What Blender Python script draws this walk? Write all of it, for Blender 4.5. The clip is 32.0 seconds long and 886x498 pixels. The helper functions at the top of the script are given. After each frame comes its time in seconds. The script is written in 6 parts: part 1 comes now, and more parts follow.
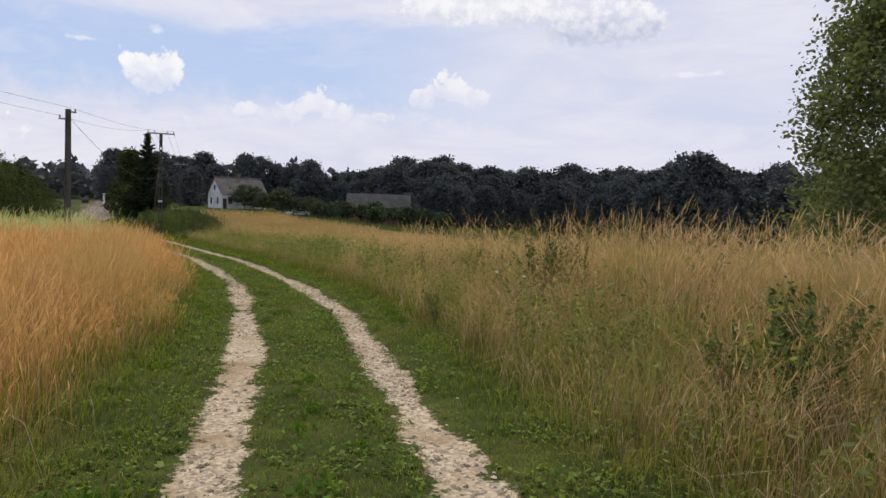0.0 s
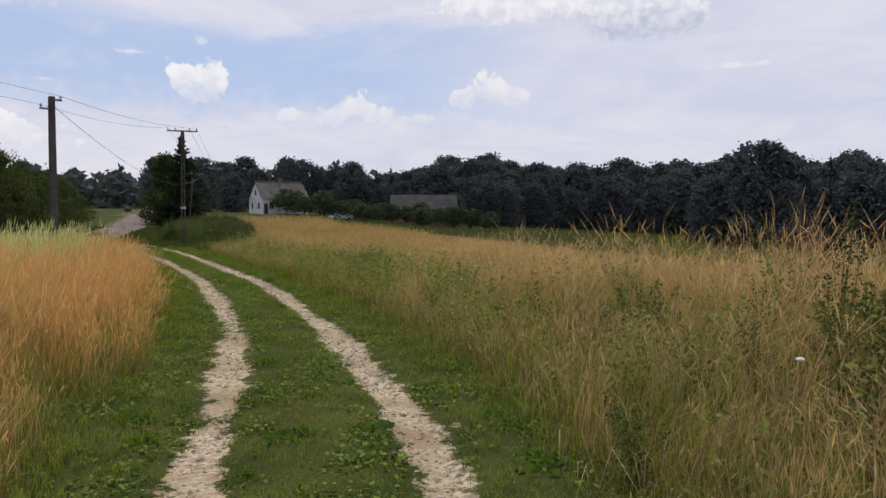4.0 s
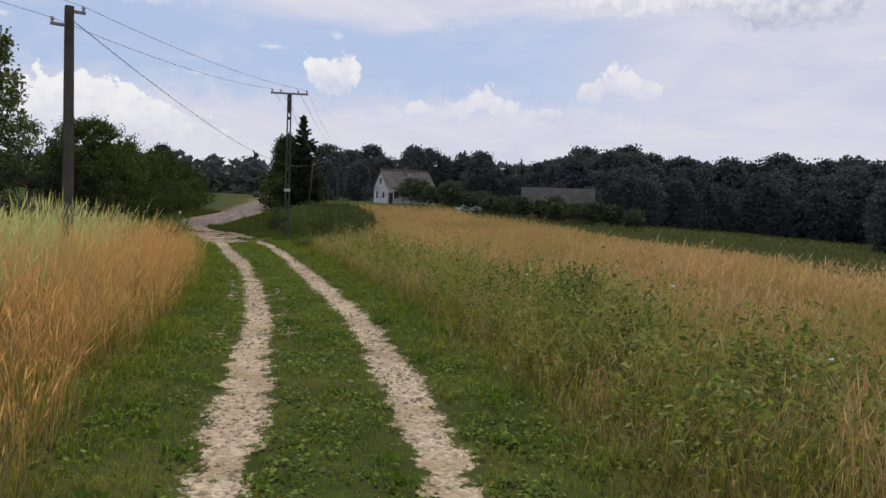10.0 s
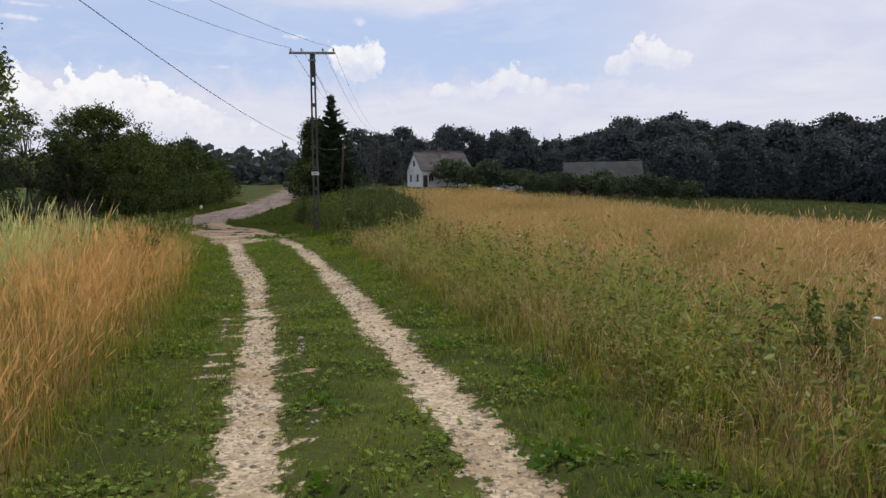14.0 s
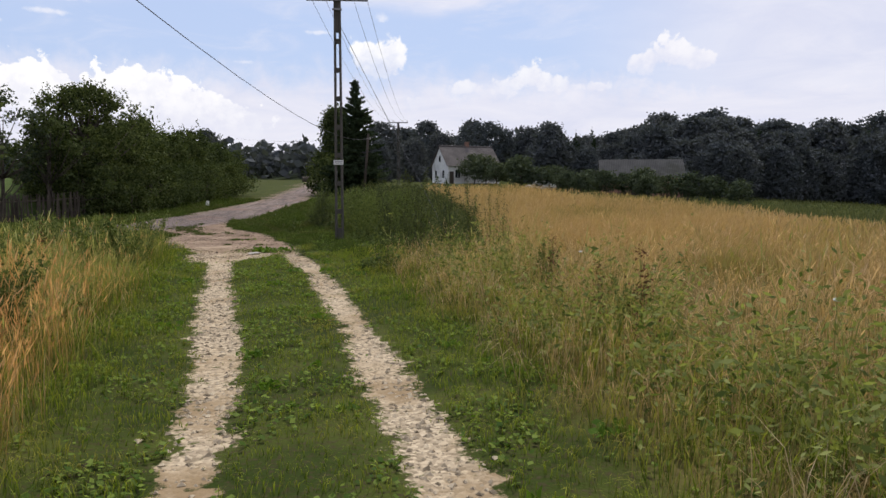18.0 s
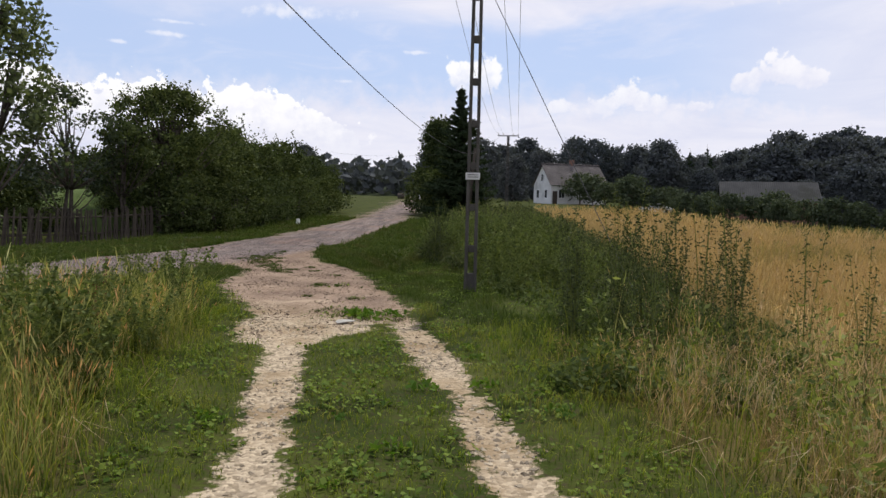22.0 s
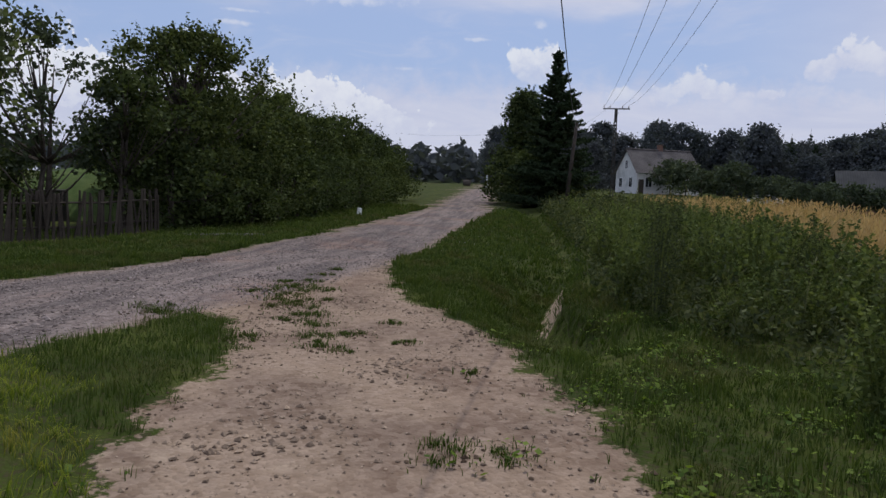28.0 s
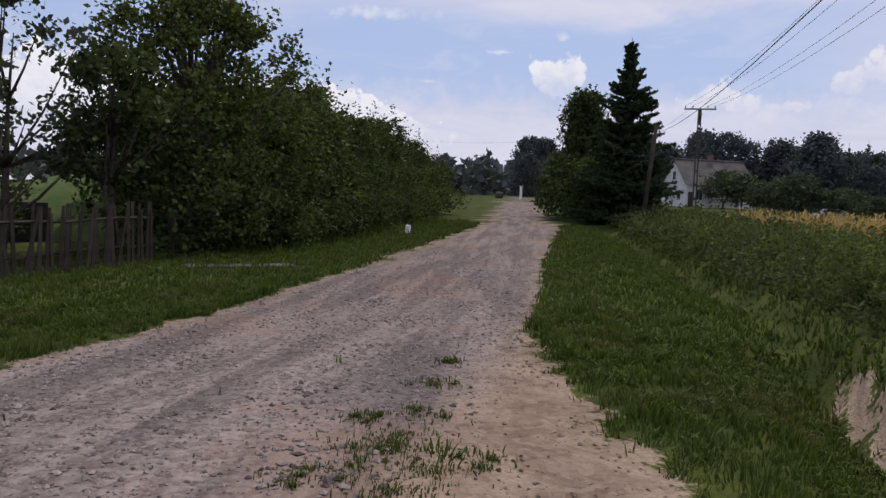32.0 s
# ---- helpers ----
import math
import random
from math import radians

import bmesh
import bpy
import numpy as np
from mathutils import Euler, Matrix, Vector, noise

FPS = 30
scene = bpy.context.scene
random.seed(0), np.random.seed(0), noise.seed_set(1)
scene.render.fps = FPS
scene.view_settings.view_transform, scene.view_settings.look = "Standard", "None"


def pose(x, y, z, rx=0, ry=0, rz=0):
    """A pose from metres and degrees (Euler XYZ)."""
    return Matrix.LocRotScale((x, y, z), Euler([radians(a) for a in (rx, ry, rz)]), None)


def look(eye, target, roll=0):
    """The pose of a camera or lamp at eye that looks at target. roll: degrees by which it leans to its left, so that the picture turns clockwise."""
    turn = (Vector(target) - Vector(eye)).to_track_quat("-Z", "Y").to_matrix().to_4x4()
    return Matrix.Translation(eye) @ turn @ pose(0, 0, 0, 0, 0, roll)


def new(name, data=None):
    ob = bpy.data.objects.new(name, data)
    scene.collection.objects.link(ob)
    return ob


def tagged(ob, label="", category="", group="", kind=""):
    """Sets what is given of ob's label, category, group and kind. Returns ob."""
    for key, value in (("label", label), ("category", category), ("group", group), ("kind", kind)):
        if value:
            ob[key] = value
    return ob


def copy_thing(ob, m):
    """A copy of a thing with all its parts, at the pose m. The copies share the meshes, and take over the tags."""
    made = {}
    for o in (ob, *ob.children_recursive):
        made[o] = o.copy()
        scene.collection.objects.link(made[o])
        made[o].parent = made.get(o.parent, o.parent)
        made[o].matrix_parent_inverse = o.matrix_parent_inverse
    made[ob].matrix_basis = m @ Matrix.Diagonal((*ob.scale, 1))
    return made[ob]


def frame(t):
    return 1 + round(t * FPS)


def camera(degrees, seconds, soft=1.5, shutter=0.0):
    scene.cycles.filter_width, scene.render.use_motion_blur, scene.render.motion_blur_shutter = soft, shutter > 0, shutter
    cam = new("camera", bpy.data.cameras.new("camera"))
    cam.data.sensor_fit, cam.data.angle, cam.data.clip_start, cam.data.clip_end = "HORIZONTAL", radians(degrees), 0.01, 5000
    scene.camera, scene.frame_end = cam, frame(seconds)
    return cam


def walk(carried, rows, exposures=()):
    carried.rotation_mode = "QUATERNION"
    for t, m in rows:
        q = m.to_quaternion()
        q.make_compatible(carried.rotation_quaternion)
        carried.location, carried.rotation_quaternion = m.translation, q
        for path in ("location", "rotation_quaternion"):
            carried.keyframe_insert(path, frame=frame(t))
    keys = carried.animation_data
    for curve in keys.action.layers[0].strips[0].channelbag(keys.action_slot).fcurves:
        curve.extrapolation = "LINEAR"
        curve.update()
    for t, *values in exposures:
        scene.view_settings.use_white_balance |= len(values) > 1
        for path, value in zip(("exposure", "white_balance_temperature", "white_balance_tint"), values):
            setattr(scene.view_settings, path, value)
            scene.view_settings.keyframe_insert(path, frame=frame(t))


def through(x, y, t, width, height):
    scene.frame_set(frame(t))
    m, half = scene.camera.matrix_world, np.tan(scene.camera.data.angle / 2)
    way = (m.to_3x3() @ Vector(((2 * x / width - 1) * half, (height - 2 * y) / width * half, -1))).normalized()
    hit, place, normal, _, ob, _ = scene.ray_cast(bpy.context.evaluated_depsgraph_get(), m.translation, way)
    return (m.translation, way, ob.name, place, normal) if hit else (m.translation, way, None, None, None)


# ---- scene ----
import collections

cam = camera(64.5, 32.0)
PATH = [
    (0, (0.912, -0.858, 1.595), (0.929, 1.14, 1.51), 1.6),
    (0.5, (0.823, -0.19, 1.599), (0.888, 1.807, 1.506), 1.1),
    (1, (0.705, 0.577, 1.619), (0.742, 2.575, 1.532), 0.8),
    (1.5, (0.557, 1.329, 1.65), (0.595, 3.326, 1.561), 1.6),
    (2, (0.45, 2.112, 1.663), (0.458, 4.11, 1.57), 2.3),
    (2.5, (0.308, 2.85, 1.669), (0.338, 4.846, 1.554), 3.0),
    (3, (0.187, 3.608, 1.675), (0.156, 5.607, 1.623), 1.8),
    (3.5, (0.018, 4.391, 1.668), (-0.001, 6.39, 1.594), 1.7),
    (4, (-0.095, 5.171, 1.668), (-0.201, 7.166, 1.582), 0.2),
    (4.5, (-0.313, 5.937, 1.66), (-0.435, 7.931, 1.57), 0.4),
    (6.5, (-0.965, 9.014, 1.606), (-1.129, 11.007, 1.536), 0.9),
    (7, (-1.108, 9.697, 1.629), (-1.283, 11.688, 1.561), 0.8),
    (7.5, (-1.343, 10.507, 1.645), (-1.726, 12.469, 1.576), 0.9),
    (8, (-1.564, 11.234, 1.65), (-1.942, 13.196, 1.57), 1.4),
    (8.5, (-1.803, 11.991, 1.651), (-2.182, 13.953, 1.568), 1.5),
    (9, (-2.095, 12.703, 1.647), (-2.461, 14.667, 1.548), 2.1),
    (9.5, (-2.391, 13.451, 1.622), (-2.838, 15.397, 1.513), 2.2),
    (10, (-2.712, 14.187, 1.587), (-3.156, 16.134, 1.477), 2.1),
    (10.5, (-2.965, 14.915, 1.568), (-3.428, 16.858, 1.469), 0.0),
    (11, (-3.314, 15.619, 1.538), (-3.784, 17.56, 1.439), 0.3),
    (11.5, (-3.626, 16.322, 1.513), (-4.144, 18.251, 1.413), 0.0),
    (12, (-4.013, 17.021, 1.474), (-4.548, 18.946, 1.397), 0.6),
    (12.5, (-4.313, 17.753, 1.443), (-4.845, 19.68, 1.372), 0.6),
    (13, (-4.662, 18.44, 1.455), (-5.184, 20.366, 1.313), -0.6),
    (13.5, (-4.951, 19.066, 1.47), (-5.468, 20.992, 1.316), -0.8),
    (14, (-5.245, 19.698, 1.504), (-5.778, 21.619, 1.343), -0.7),
    (14.5, (-5.598, 20.338, 1.531), (-6.124, 22.26, 1.365), 0.2),
    (16.5, (-7.068, 23.337, 1.544), (-7.595, 25.255, 1.338), 1.5),
    (17, (-7.359, 23.975, 1.55), (-7.924, 25.882, 1.335), 1.1),
    (17.5, (-7.726, 24.625, 1.555), (-8.291, 26.531, 1.338), 1.2),
    (18, (-8.094, 25.435, 1.519), (-8.677, 27.34, 1.35), 0.1),
    (18.5, (-8.508, 26.096, 1.515), (-9.147, 27.983, 1.336), 0.3),
    (19, (-8.829, 26.86, 1.508), (-9.45, 28.754, 1.35), 0.4),
    (19.5, (-9.258, 27.504, 1.555), (-9.891, 29.393, 1.386), 0.5),
    (20, (-9.673, 28.196, 1.56), (-10.31, 30.087, 1.416), 0.4),
    (20.5, (-10.112, 28.872, 1.589), (-10.848, 30.73, 1.499), -0.2),
    (21, (-10.536, 29.527, 1.611), (-11.259, 31.39, 1.513), 0.1),
    (21.5, (-10.924, 30.117, 1.658), (-11.741, 31.939, 1.54), 0.2),
    (22, (-11.404, 30.731, 1.672), (-12.227, 32.55, 1.551), 1.4),
    (22.5, (-11.82, 31.402, 1.655), (-12.664, 33.209, 1.509), 1.3),
    (23, (-12.331, 32.103, 1.638), (-13.109, 33.94, 1.504), 0.8),
    (23.5, (-12.665, 32.746, 1.637), (-13.417, 34.597, 1.541), 0.0),
    (24, (-13.108, 33.413, 1.612), (-13.843, 35.269, 1.491), 0.4),
    (24.5, (-13.497, 34.058, 1.641), (-14.264, 35.9, 1.507), 0.2),
    (25, (-14.03, 34.664, 1.633), (-14.862, 36.479, 1.507), 0.5),
    (25.5, (-14.528, 35.249, 1.626), (-15.416, 37.036, 1.49), 0.5),
    (27.5, (-16.376, 37.457, 1.554), (-17.258, 39.244, 1.394), 2.1),
    (28, (-16.891, 38.079, 1.597), (-17.856, 39.823, 1.437), 2.2),
    (28.5, (-17.399, 38.628, 1.616), (-18.357, 40.377, 1.472), 2.0),
    (29, (-17.884, 39.211, 1.608), (-18.939, 40.904, 1.459), 1.5),
    (29.5, (-18.478, 39.683, 1.634), (-19.519, 41.382, 1.471), 3.0),
    (30, (-19.029, 40.158, 1.577), (-20.143, 41.809, 1.399), 2.4),
    (30.5, (-19.657, 40.659, 1.563), (-20.75, 42.326, 1.4), 2.4),
    (31, (-20.14, 41.211, 1.576), (-21.189, 42.906, 1.417), 2.1),
    (31.5, (-20.672, 41.752, 1.582), (-21.692, 43.465, 1.422), 2.2),
    (32, (-21.171, 42.304, 1.608), (-22.191, 44.02, 1.479), 2.4),
]
walk(cam, [(t, look(eye, target, roll)) for t, eye, target, roll in PATH],
     [(0.0, 0.09, 6550, 10), (7.0, -0.07, 6550, 10), (13.0, 0.02, 6550, 10), (17.0, 0.17, 6550, 10), (22.0, 0.20, 6550, 10), (24.5, 0.12, 6500, 10), (26.5, -0.18, 6250, 11), (28.0, -0.28, 6000, 11), (30.0, -0.18, 6100, 12), (32.0, -0.10, 6300, 14)])

# ---------------------------------------------------------------- world, sun
SUN_ELEV, SUN_DIR = radians(60), Vector((-0.2, 0.98, 0)).normalized()
world = bpy.data.worlds.new("sky")
scene.world = world
world.use_nodes = True


class Nodes:
    """Short-hand for building a node tree."""

    def __init__(self, tree):
        self.t = tree
        tree.nodes.clear()

    def n(self, kind, ins=None, **props):
        nd = self.t.nodes.new(kind)
        for k, v in props.items():
            setattr(nd, k, v)
        for k, v in (ins or {}).items():
            s = nd.inputs[k]
            if isinstance(v, bpy.types.NodeSocket):
                self.t.links.new(v, s)
            else:
                s.default_value = v
        return nd

    def math(self, op, a, b=0.0, clamp=False):
        nd = self.n("ShaderNodeMath", {0: a, 1: b}, operation=op, use_clamp=clamp)
        return nd.outputs[0]

    def vmath(self, op, a, b=(0, 0, 0)):
        nd = self.n("ShaderNodeVectorMath", {0: a, 1: b}, operation=op)
        return nd.outputs[1] if op in ("DOT_PRODUCT", "LENGTH", "DISTANCE") else nd.outputs[0]

    def mix(self, f, a, b, kind="MIX"):
        nd = self.n("ShaderNodeMix", {0: f, 6: a, 7: b}, data_type="RGBA", blend_type=kind)
        return nd.outputs[2]

    def step(self, v, lo, hi, a=0.0, b=1.0):
        nd = self.n("ShaderNodeMapRange", {0: v, 1: lo, 2: hi, 3: a, 4: b}, interpolation_type="SMOOTHSTEP")
        return nd.outputs[0]

    def noise(self, vec, scale, detail=4.0, rough=0.55, dist=0.0):
        return self.n("ShaderNodeTexNoise", {"Vector": vec, "Scale": scale, "Detail": detail, "Roughness": rough, "Distortion": dist}).outputs[0]


def build_sky():
    k = Nodes(world.node_tree)
    sky = k.n("ShaderNodeTexSky", sky_type="NISHITA", sun_disc=False, sun_elevation=SUN_ELEV,
              sun_rotation=math.atan2(SUN_DIR.x, SUN_DIR.y), air_density=1.0, dust_density=1.6, ozone_density=1.2)
    d = k.n("ShaderNodeTexCoord").outputs["Generated"]
    xyz = k.n("ShaderNodeSeparateXYZ", {0: k.vmath("NORMALIZE", d)})
    az = k.math("MULTIPLY", k.math("ARCTAN2", xyz.outputs[0], xyz.outputs[1]), 57.2958)
    el = k.math("MULTIPLY", k.math("ARCSINE", xyz.outputs[2]), 57.2958)
    at = k.n("ShaderNodeCombineXYZ", {0: az, 1: el}).outputs[0]
    broad = k.noise(k.vmath("MULTIPLY", at, (0.055, 0.16, 0)), 1.0, 6.0, 0.55, 0.4)
    wisp = k.noise(k.vmath("MULTIPLY", at, (0.10, 0.42, 0)), 1.0, 7.0, 0.62, 0.8)
    curl = k.noise(at, 0.55, 6.0, 0.6, 0.2)
    lumps = k.n("ShaderNodeTexVoronoi", {"Vector": k.vmath("ADD", at, k.vmath("MULTIPLY", k.n("ShaderNodeTexNoise", {"Vector": at, "Scale": 0.9}).outputs[1], (0.9, 0.9, 0))), "Scale": 1.25, "Smoothness": 0.35}, feature="SMOOTH_F1").outputs["Distance"]

    # a thin uneven veil: whiter low down, towards the east and high overhead
    low = k.step(k.math("ADD", el, k.math("MULTIPLY", k.math("SUBTRACT", curl, 0.5), 5.0)), 10.5, 6.5, 0.0, 0.92)
    east = k.step(az, -11.0, 9.0, 0.0, 0.85)
    high = k.step(k.math("ADD", el, k.math("MULTIPLY", k.math("SUBTRACT", broad, 0.5), 11.0)), 12.6, 16.4, 0.0, 0.9)
    west = k.step(az, -26.0, -42.0, 1.0, 0.55)
    over = k.step(el, 24.0, 34.0, 1.0, 0.75)
    veil = k.math("MAXIMUM", k.math("MAXIMUM", low, east), k.math("MULTIPLY", k.math("MULTIPLY", high, west), over))
    thin = k.math("MULTIPLY", k.step(wisp, 0.46, 0.78), 0.5)
    veil = k.math("MAXIMUM", veil, thin)
    blue = k.mix(0.72, sky.outputs[0], (4.7, 5.8, 8.5, 1))
    white = k.mix(k.step(k.math("ADD", k.math("MULTIPLY", wisp, 0.6), k.math("MULTIPLY", broad, 0.5)), 0.35, 0.75), (6.5, 6.6, 7.9, 1), (8.1, 7.9, 8.5, 1))
    col = k.mix(k.math("MULTIPLY", veil, 0.94), blue, white)

    # heaped cumulus: bearing, height, reach across and up, all in degrees
    fine = k.noise(at, 1.5, 5.0, 0.62, 0.3)
    rough = k.math("ADD", k.math("MULTIPLY", k.math("SUBTRACT", curl, 0.5), 2.3), k.math("ADD", k.math("MULTIPLY", k.math("SUBTRACT", fine, 0.5), 1.0), k.math("MULTIPLY", k.math("SUBTRACT", 0.40, lumps), 0.7)))

    def heap(puffs, base, fade, top, bright, grey, amount, crisp=0.22, torn=1.0):
        h = 0.0
        for a, e, rx, ry in puffs:
            far = k.vmath("LENGTH", k.vmath("MULTIPLY", k.vmath("SUBTRACT", at, (a, e, 0)), (1 / rx, 1 / ry, 0)))
            h = k.math("ADD", h, k.math("POWER", 2.718, k.math("MULTIPLY", k.math("MULTIPLY", far, far), -1.3)))
        near = k.step(h, 0.04, 0.22)
        h = k.math("ADD", k.math("MINIMUM", h, 1.25), k.math("MULTIPLY", rough, torn))
        up = k.math("ADD", el, k.math("MULTIPLY", rough, 1.2))
        mask = k.math("MULTIPLY", k.math("MULTIPLY", near, k.step(h, 0.42, 0.42 + crisp)), k.step(up, base - fade, base + fade, 0.0, amount))
        # lit tops, greyer towards the base and in the hollows between the billows
        shade = k.math("ADD", k.step(k.math("ADD", el, k.math("MULTIPLY", rough, 0.9)), top, base, 0.0, 0.75), k.math("MULTIPLY", k.step(k.math("ADD", k.math("MULTIPLY", curl, 0.7), k.math("MULTIPLY", fine, 0.3)), 0.58, 0.40), 0.3))
        return mask, k.mix(k.math("MINIMUM", shade, 1.0), bright, grey)

    clouds = (
        # wide grey-bellied clouds overhead in the north-east
        heap(((-1.5, 16.6, 3.2, 1.3), (2.8, 16.4, 3.8, 1.7), (6.8, 16.4, 3.2, 1.5), (10.4, 14.9, 2.6, 1.5), (13.4, 15.2, 3.0, 1.9), (16.2, 15.4, 2.2, 1.6), (6.0, 20.0, 9.0, 3.2), (22.0, 20.0, 6.0, 2.6)), 13.6, 0.9, 16.8, (8.9, 8.8, 9.1, 1), (4.3, 4.8, 6.4, 1), 0.9, 0.45, 0.75),
        # the bank low in the west
        heap(((-41, 7.3, 2.6, 2.3), (-38.4, 6.5, 2.4, 2.2), (-35.6, 5.7, 2.6, 2.2), (-33, 4.7, 2.8, 2), (-46.6, 7.1, 2.6, 2.4), (-49.6, 6.1, 2.6, 2.4), (-44, 5.5, 2.8, 2.4), (-54, 6.7, 3.4, 2.8), (-59.5, 7.5, 3.8, 3.2), (-66, 6.7, 4.2, 3.2)), 4.4, 2.0, 8.6, (9.3, 9.2, 9.3, 1), (7.2, 7.3, 8.3, 1), 0.95, 0.16, 0.75),
        heap(((-23.3, 10.8, 1.3, 1.2), (-20.9, 11.1, 1.3, 1.3), (-22.1, 9.6, 2.2, 1.2)), 8.7, 2.2, 11.6, (9.4, 9.3, 9.3, 1), (7.2, 7.3, 8.3, 1), 0.9, 0.3, 0.8),
        heap(((0.5, 10.6, 1.7, 1.6), (-1.6, 9.6, 1.5, 1.1), (2.6, 9.7, 1.6, 1.1)), 8.9, 1.5, 11.6, (8.9, 8.75, 8.95, 1), (7.3, 7.3, 8.3, 1), 0.8, 0.25, 0.65),
        heap(((-9.9, 9.1, 1.7, 1.3), (-12.4, 8.2, 1.8, 1.0), (-7.9, 8.2, 1.6, 0.9), (-15.2, 8.2, 1.6, 0.7), (-4.8, 8.0, 2.0, 0.5), (-9.0, 6.4, 3.4, 0.9), (-18.0, 7.0, 2.4, 0.8)), 7.2, 1.8, 9.8, (8.9, 8.8, 8.95, 1), (7.3, 7.3, 8.3, 1), 0.8, 0.35, 0.8),
        # thin level streaks
        heap(((-45.8, 12.2, 2.4, 0.30), (-49.3, 11.3, 1.5, 0.25), (-26.7, 12.1, 1.8, 0.22), (-45.0, 13.1, 2.2, 0.22), (-32.5, 9.7, 1.7, 0.26), (19.0, 11.4, 3.4, 0.30), (-22.1, 13.4, 0.8, 0.7), (-36.5, 14.7, 6.0, 0.8)), 5.0, 1.0, 20.0, (8.5, 8.5, 9.0, 1), (8.2, 8.2, 8.8, 1), 0.6, 0.7, 0.7),
    )
    for mask, tone in clouds:
        col = k.mix(mask, col, tone)
    bg = k.n("ShaderNodeBackground", {"Color": col, "Strength": 0.1})
    k.t.links.new(bg.outputs[0], k.n("ShaderNodeOutputWorld").inputs[0])


build_sky()
sun_data = bpy.data.lights.new("sun", "SUN")
sun_data.energy, sun_data.angle, sun_data.color = 2.7, radians(0.6), (1.0, 0.95, 0.86)
sun = new("sun", sun_data)
sun.matrix_world = look(Vector((0, 0, 0)) + (SUN_DIR * math.cos(SUN_ELEV) + Vector((0, 0, math.sin(SUN_ELEV)))) * 60, (0, 0, 0))

# ---------------------------------------------------------------- materials


def material(name):
    m = bpy.data.materials.new(name)
    m.use_nodes = True
    return m, Nodes(m.node_tree)


def surface(name, lo, hi, scale=6.0, fine=60.0, rough=0.85, metal=0.0, bump=0.3, dist=0.01, random_amount=0.0, wear=None):
    """A solid surface: two tones mixed by coarse and fine noise, with relief."""
    m, k = material(name)
    p = k.n("ShaderNodeTexCoord").outputs["Object"]
    a, b = k.noise(p, scale, 5.0), k.noise(p, fine, 3.0)
    f = k.math("ADD", k.math("MULTIPLY", a, 0.6), k.math("MULTIPLY", b, 0.4))
    f = k.step(f, 0.32, 0.68)
    if random_amount:
        r = k.n("ShaderNodeObjectInfo").outputs["Random"]
        g = k.n("ShaderNodeNewGeometry").outputs["Random Per Island"]
        r = k.math("FRACT", k.math("ADD", r, g))
        f = k.math("ADD", k.math("MULTIPLY", f, 1 - random_amount), k.math("MULTIPLY", r, random_amount))
    col = k.mix(f, (*lo, 1), (*hi, 1))
    if wear:
        col = k.mix(k.step(k.noise(p, scale * 0.35, 6.0, 0.65), 0.55, 0.68), col, (*wear, 1))
    bm = k.n("ShaderNodeBump", {"Height": f, "Strength": bump, "Distance": dist})
    sh = k.n("ShaderNodeBsdfPrincipled", {"Base Color": col, "Roughness": rough, "Metallic": metal, "Specular IOR Level": 0.12 if rough > 0.8 else 0.5, "Normal": bm.outputs[0]})
    k.t.links.new(sh.outputs[0], k.n("ShaderNodeOutputMaterial").inputs[0])
    return m


def foliage(name, base_a, base_b, tip_a=None, tip_b=None, through=0.35, patch=None, patch_scale=0.35, rough=0.6, glow=(1.1, 1.15, 0.6)):
    """Leaves or blades: tone by piece, from foot to tip, light passing through. patch: another tip tone in patches of ground."""
    m, k = material(name)
    r = k.n("ShaderNodeNewGeometry").outputs["Random Per Island"]
    col = k.mix(r, (*base_a, 1), (*base_b, 1))
    if tip_a:
        h = k.n("ShaderNodeAttribute", attribute_name="along").outputs["Fac"]
        tip = k.mix(r, (*tip_a, 1), (*tip_b, 1))
        if patch:
            pos = k.n("ShaderNodeTexCoord").outputs["Object"]
            pm = k.step(k.noise(pos, patch_scale, 4.0, 0.6, 0.4), 0.50, 0.66)
            tip = k.mix(pm, tip, (*patch, 1))
        col = k.mix(k.step(h, 0.12, 0.72), col, tip)
    else:
        o = k.n("ShaderNodeObjectInfo").outputs["Random"]
        col = k.mix(1.0, col, k.mix(o, (0.8, 0.82, 0.8, 1), (1.15, 1.1, 1.0, 1)), "MULTIPLY")
    a = k.n("ShaderNodeBsdfDiffuse", {"Color": col})
    b = k.n("ShaderNodeBsdfTranslucent", {"Color": k.mix(1.0, col, (*glow, 1), "MULTIPLY")})
    g = k.n("ShaderNodeBsdfGlossy", {"Color": (1, 1, 1, 1), "Roughness": rough})
    mx = k.n("ShaderNodeMixShader", {0: through, 1: a.outputs[0], 2: b.outputs[0]})
    mx = k.n("ShaderNodeMixShader", {0: 0.007, 1: mx.outputs[0], 2: g.outputs[0]})
    k.t.links.new(mx.outputs[0], k.n("ShaderNodeOutputMaterial").inputs[0])
    return m


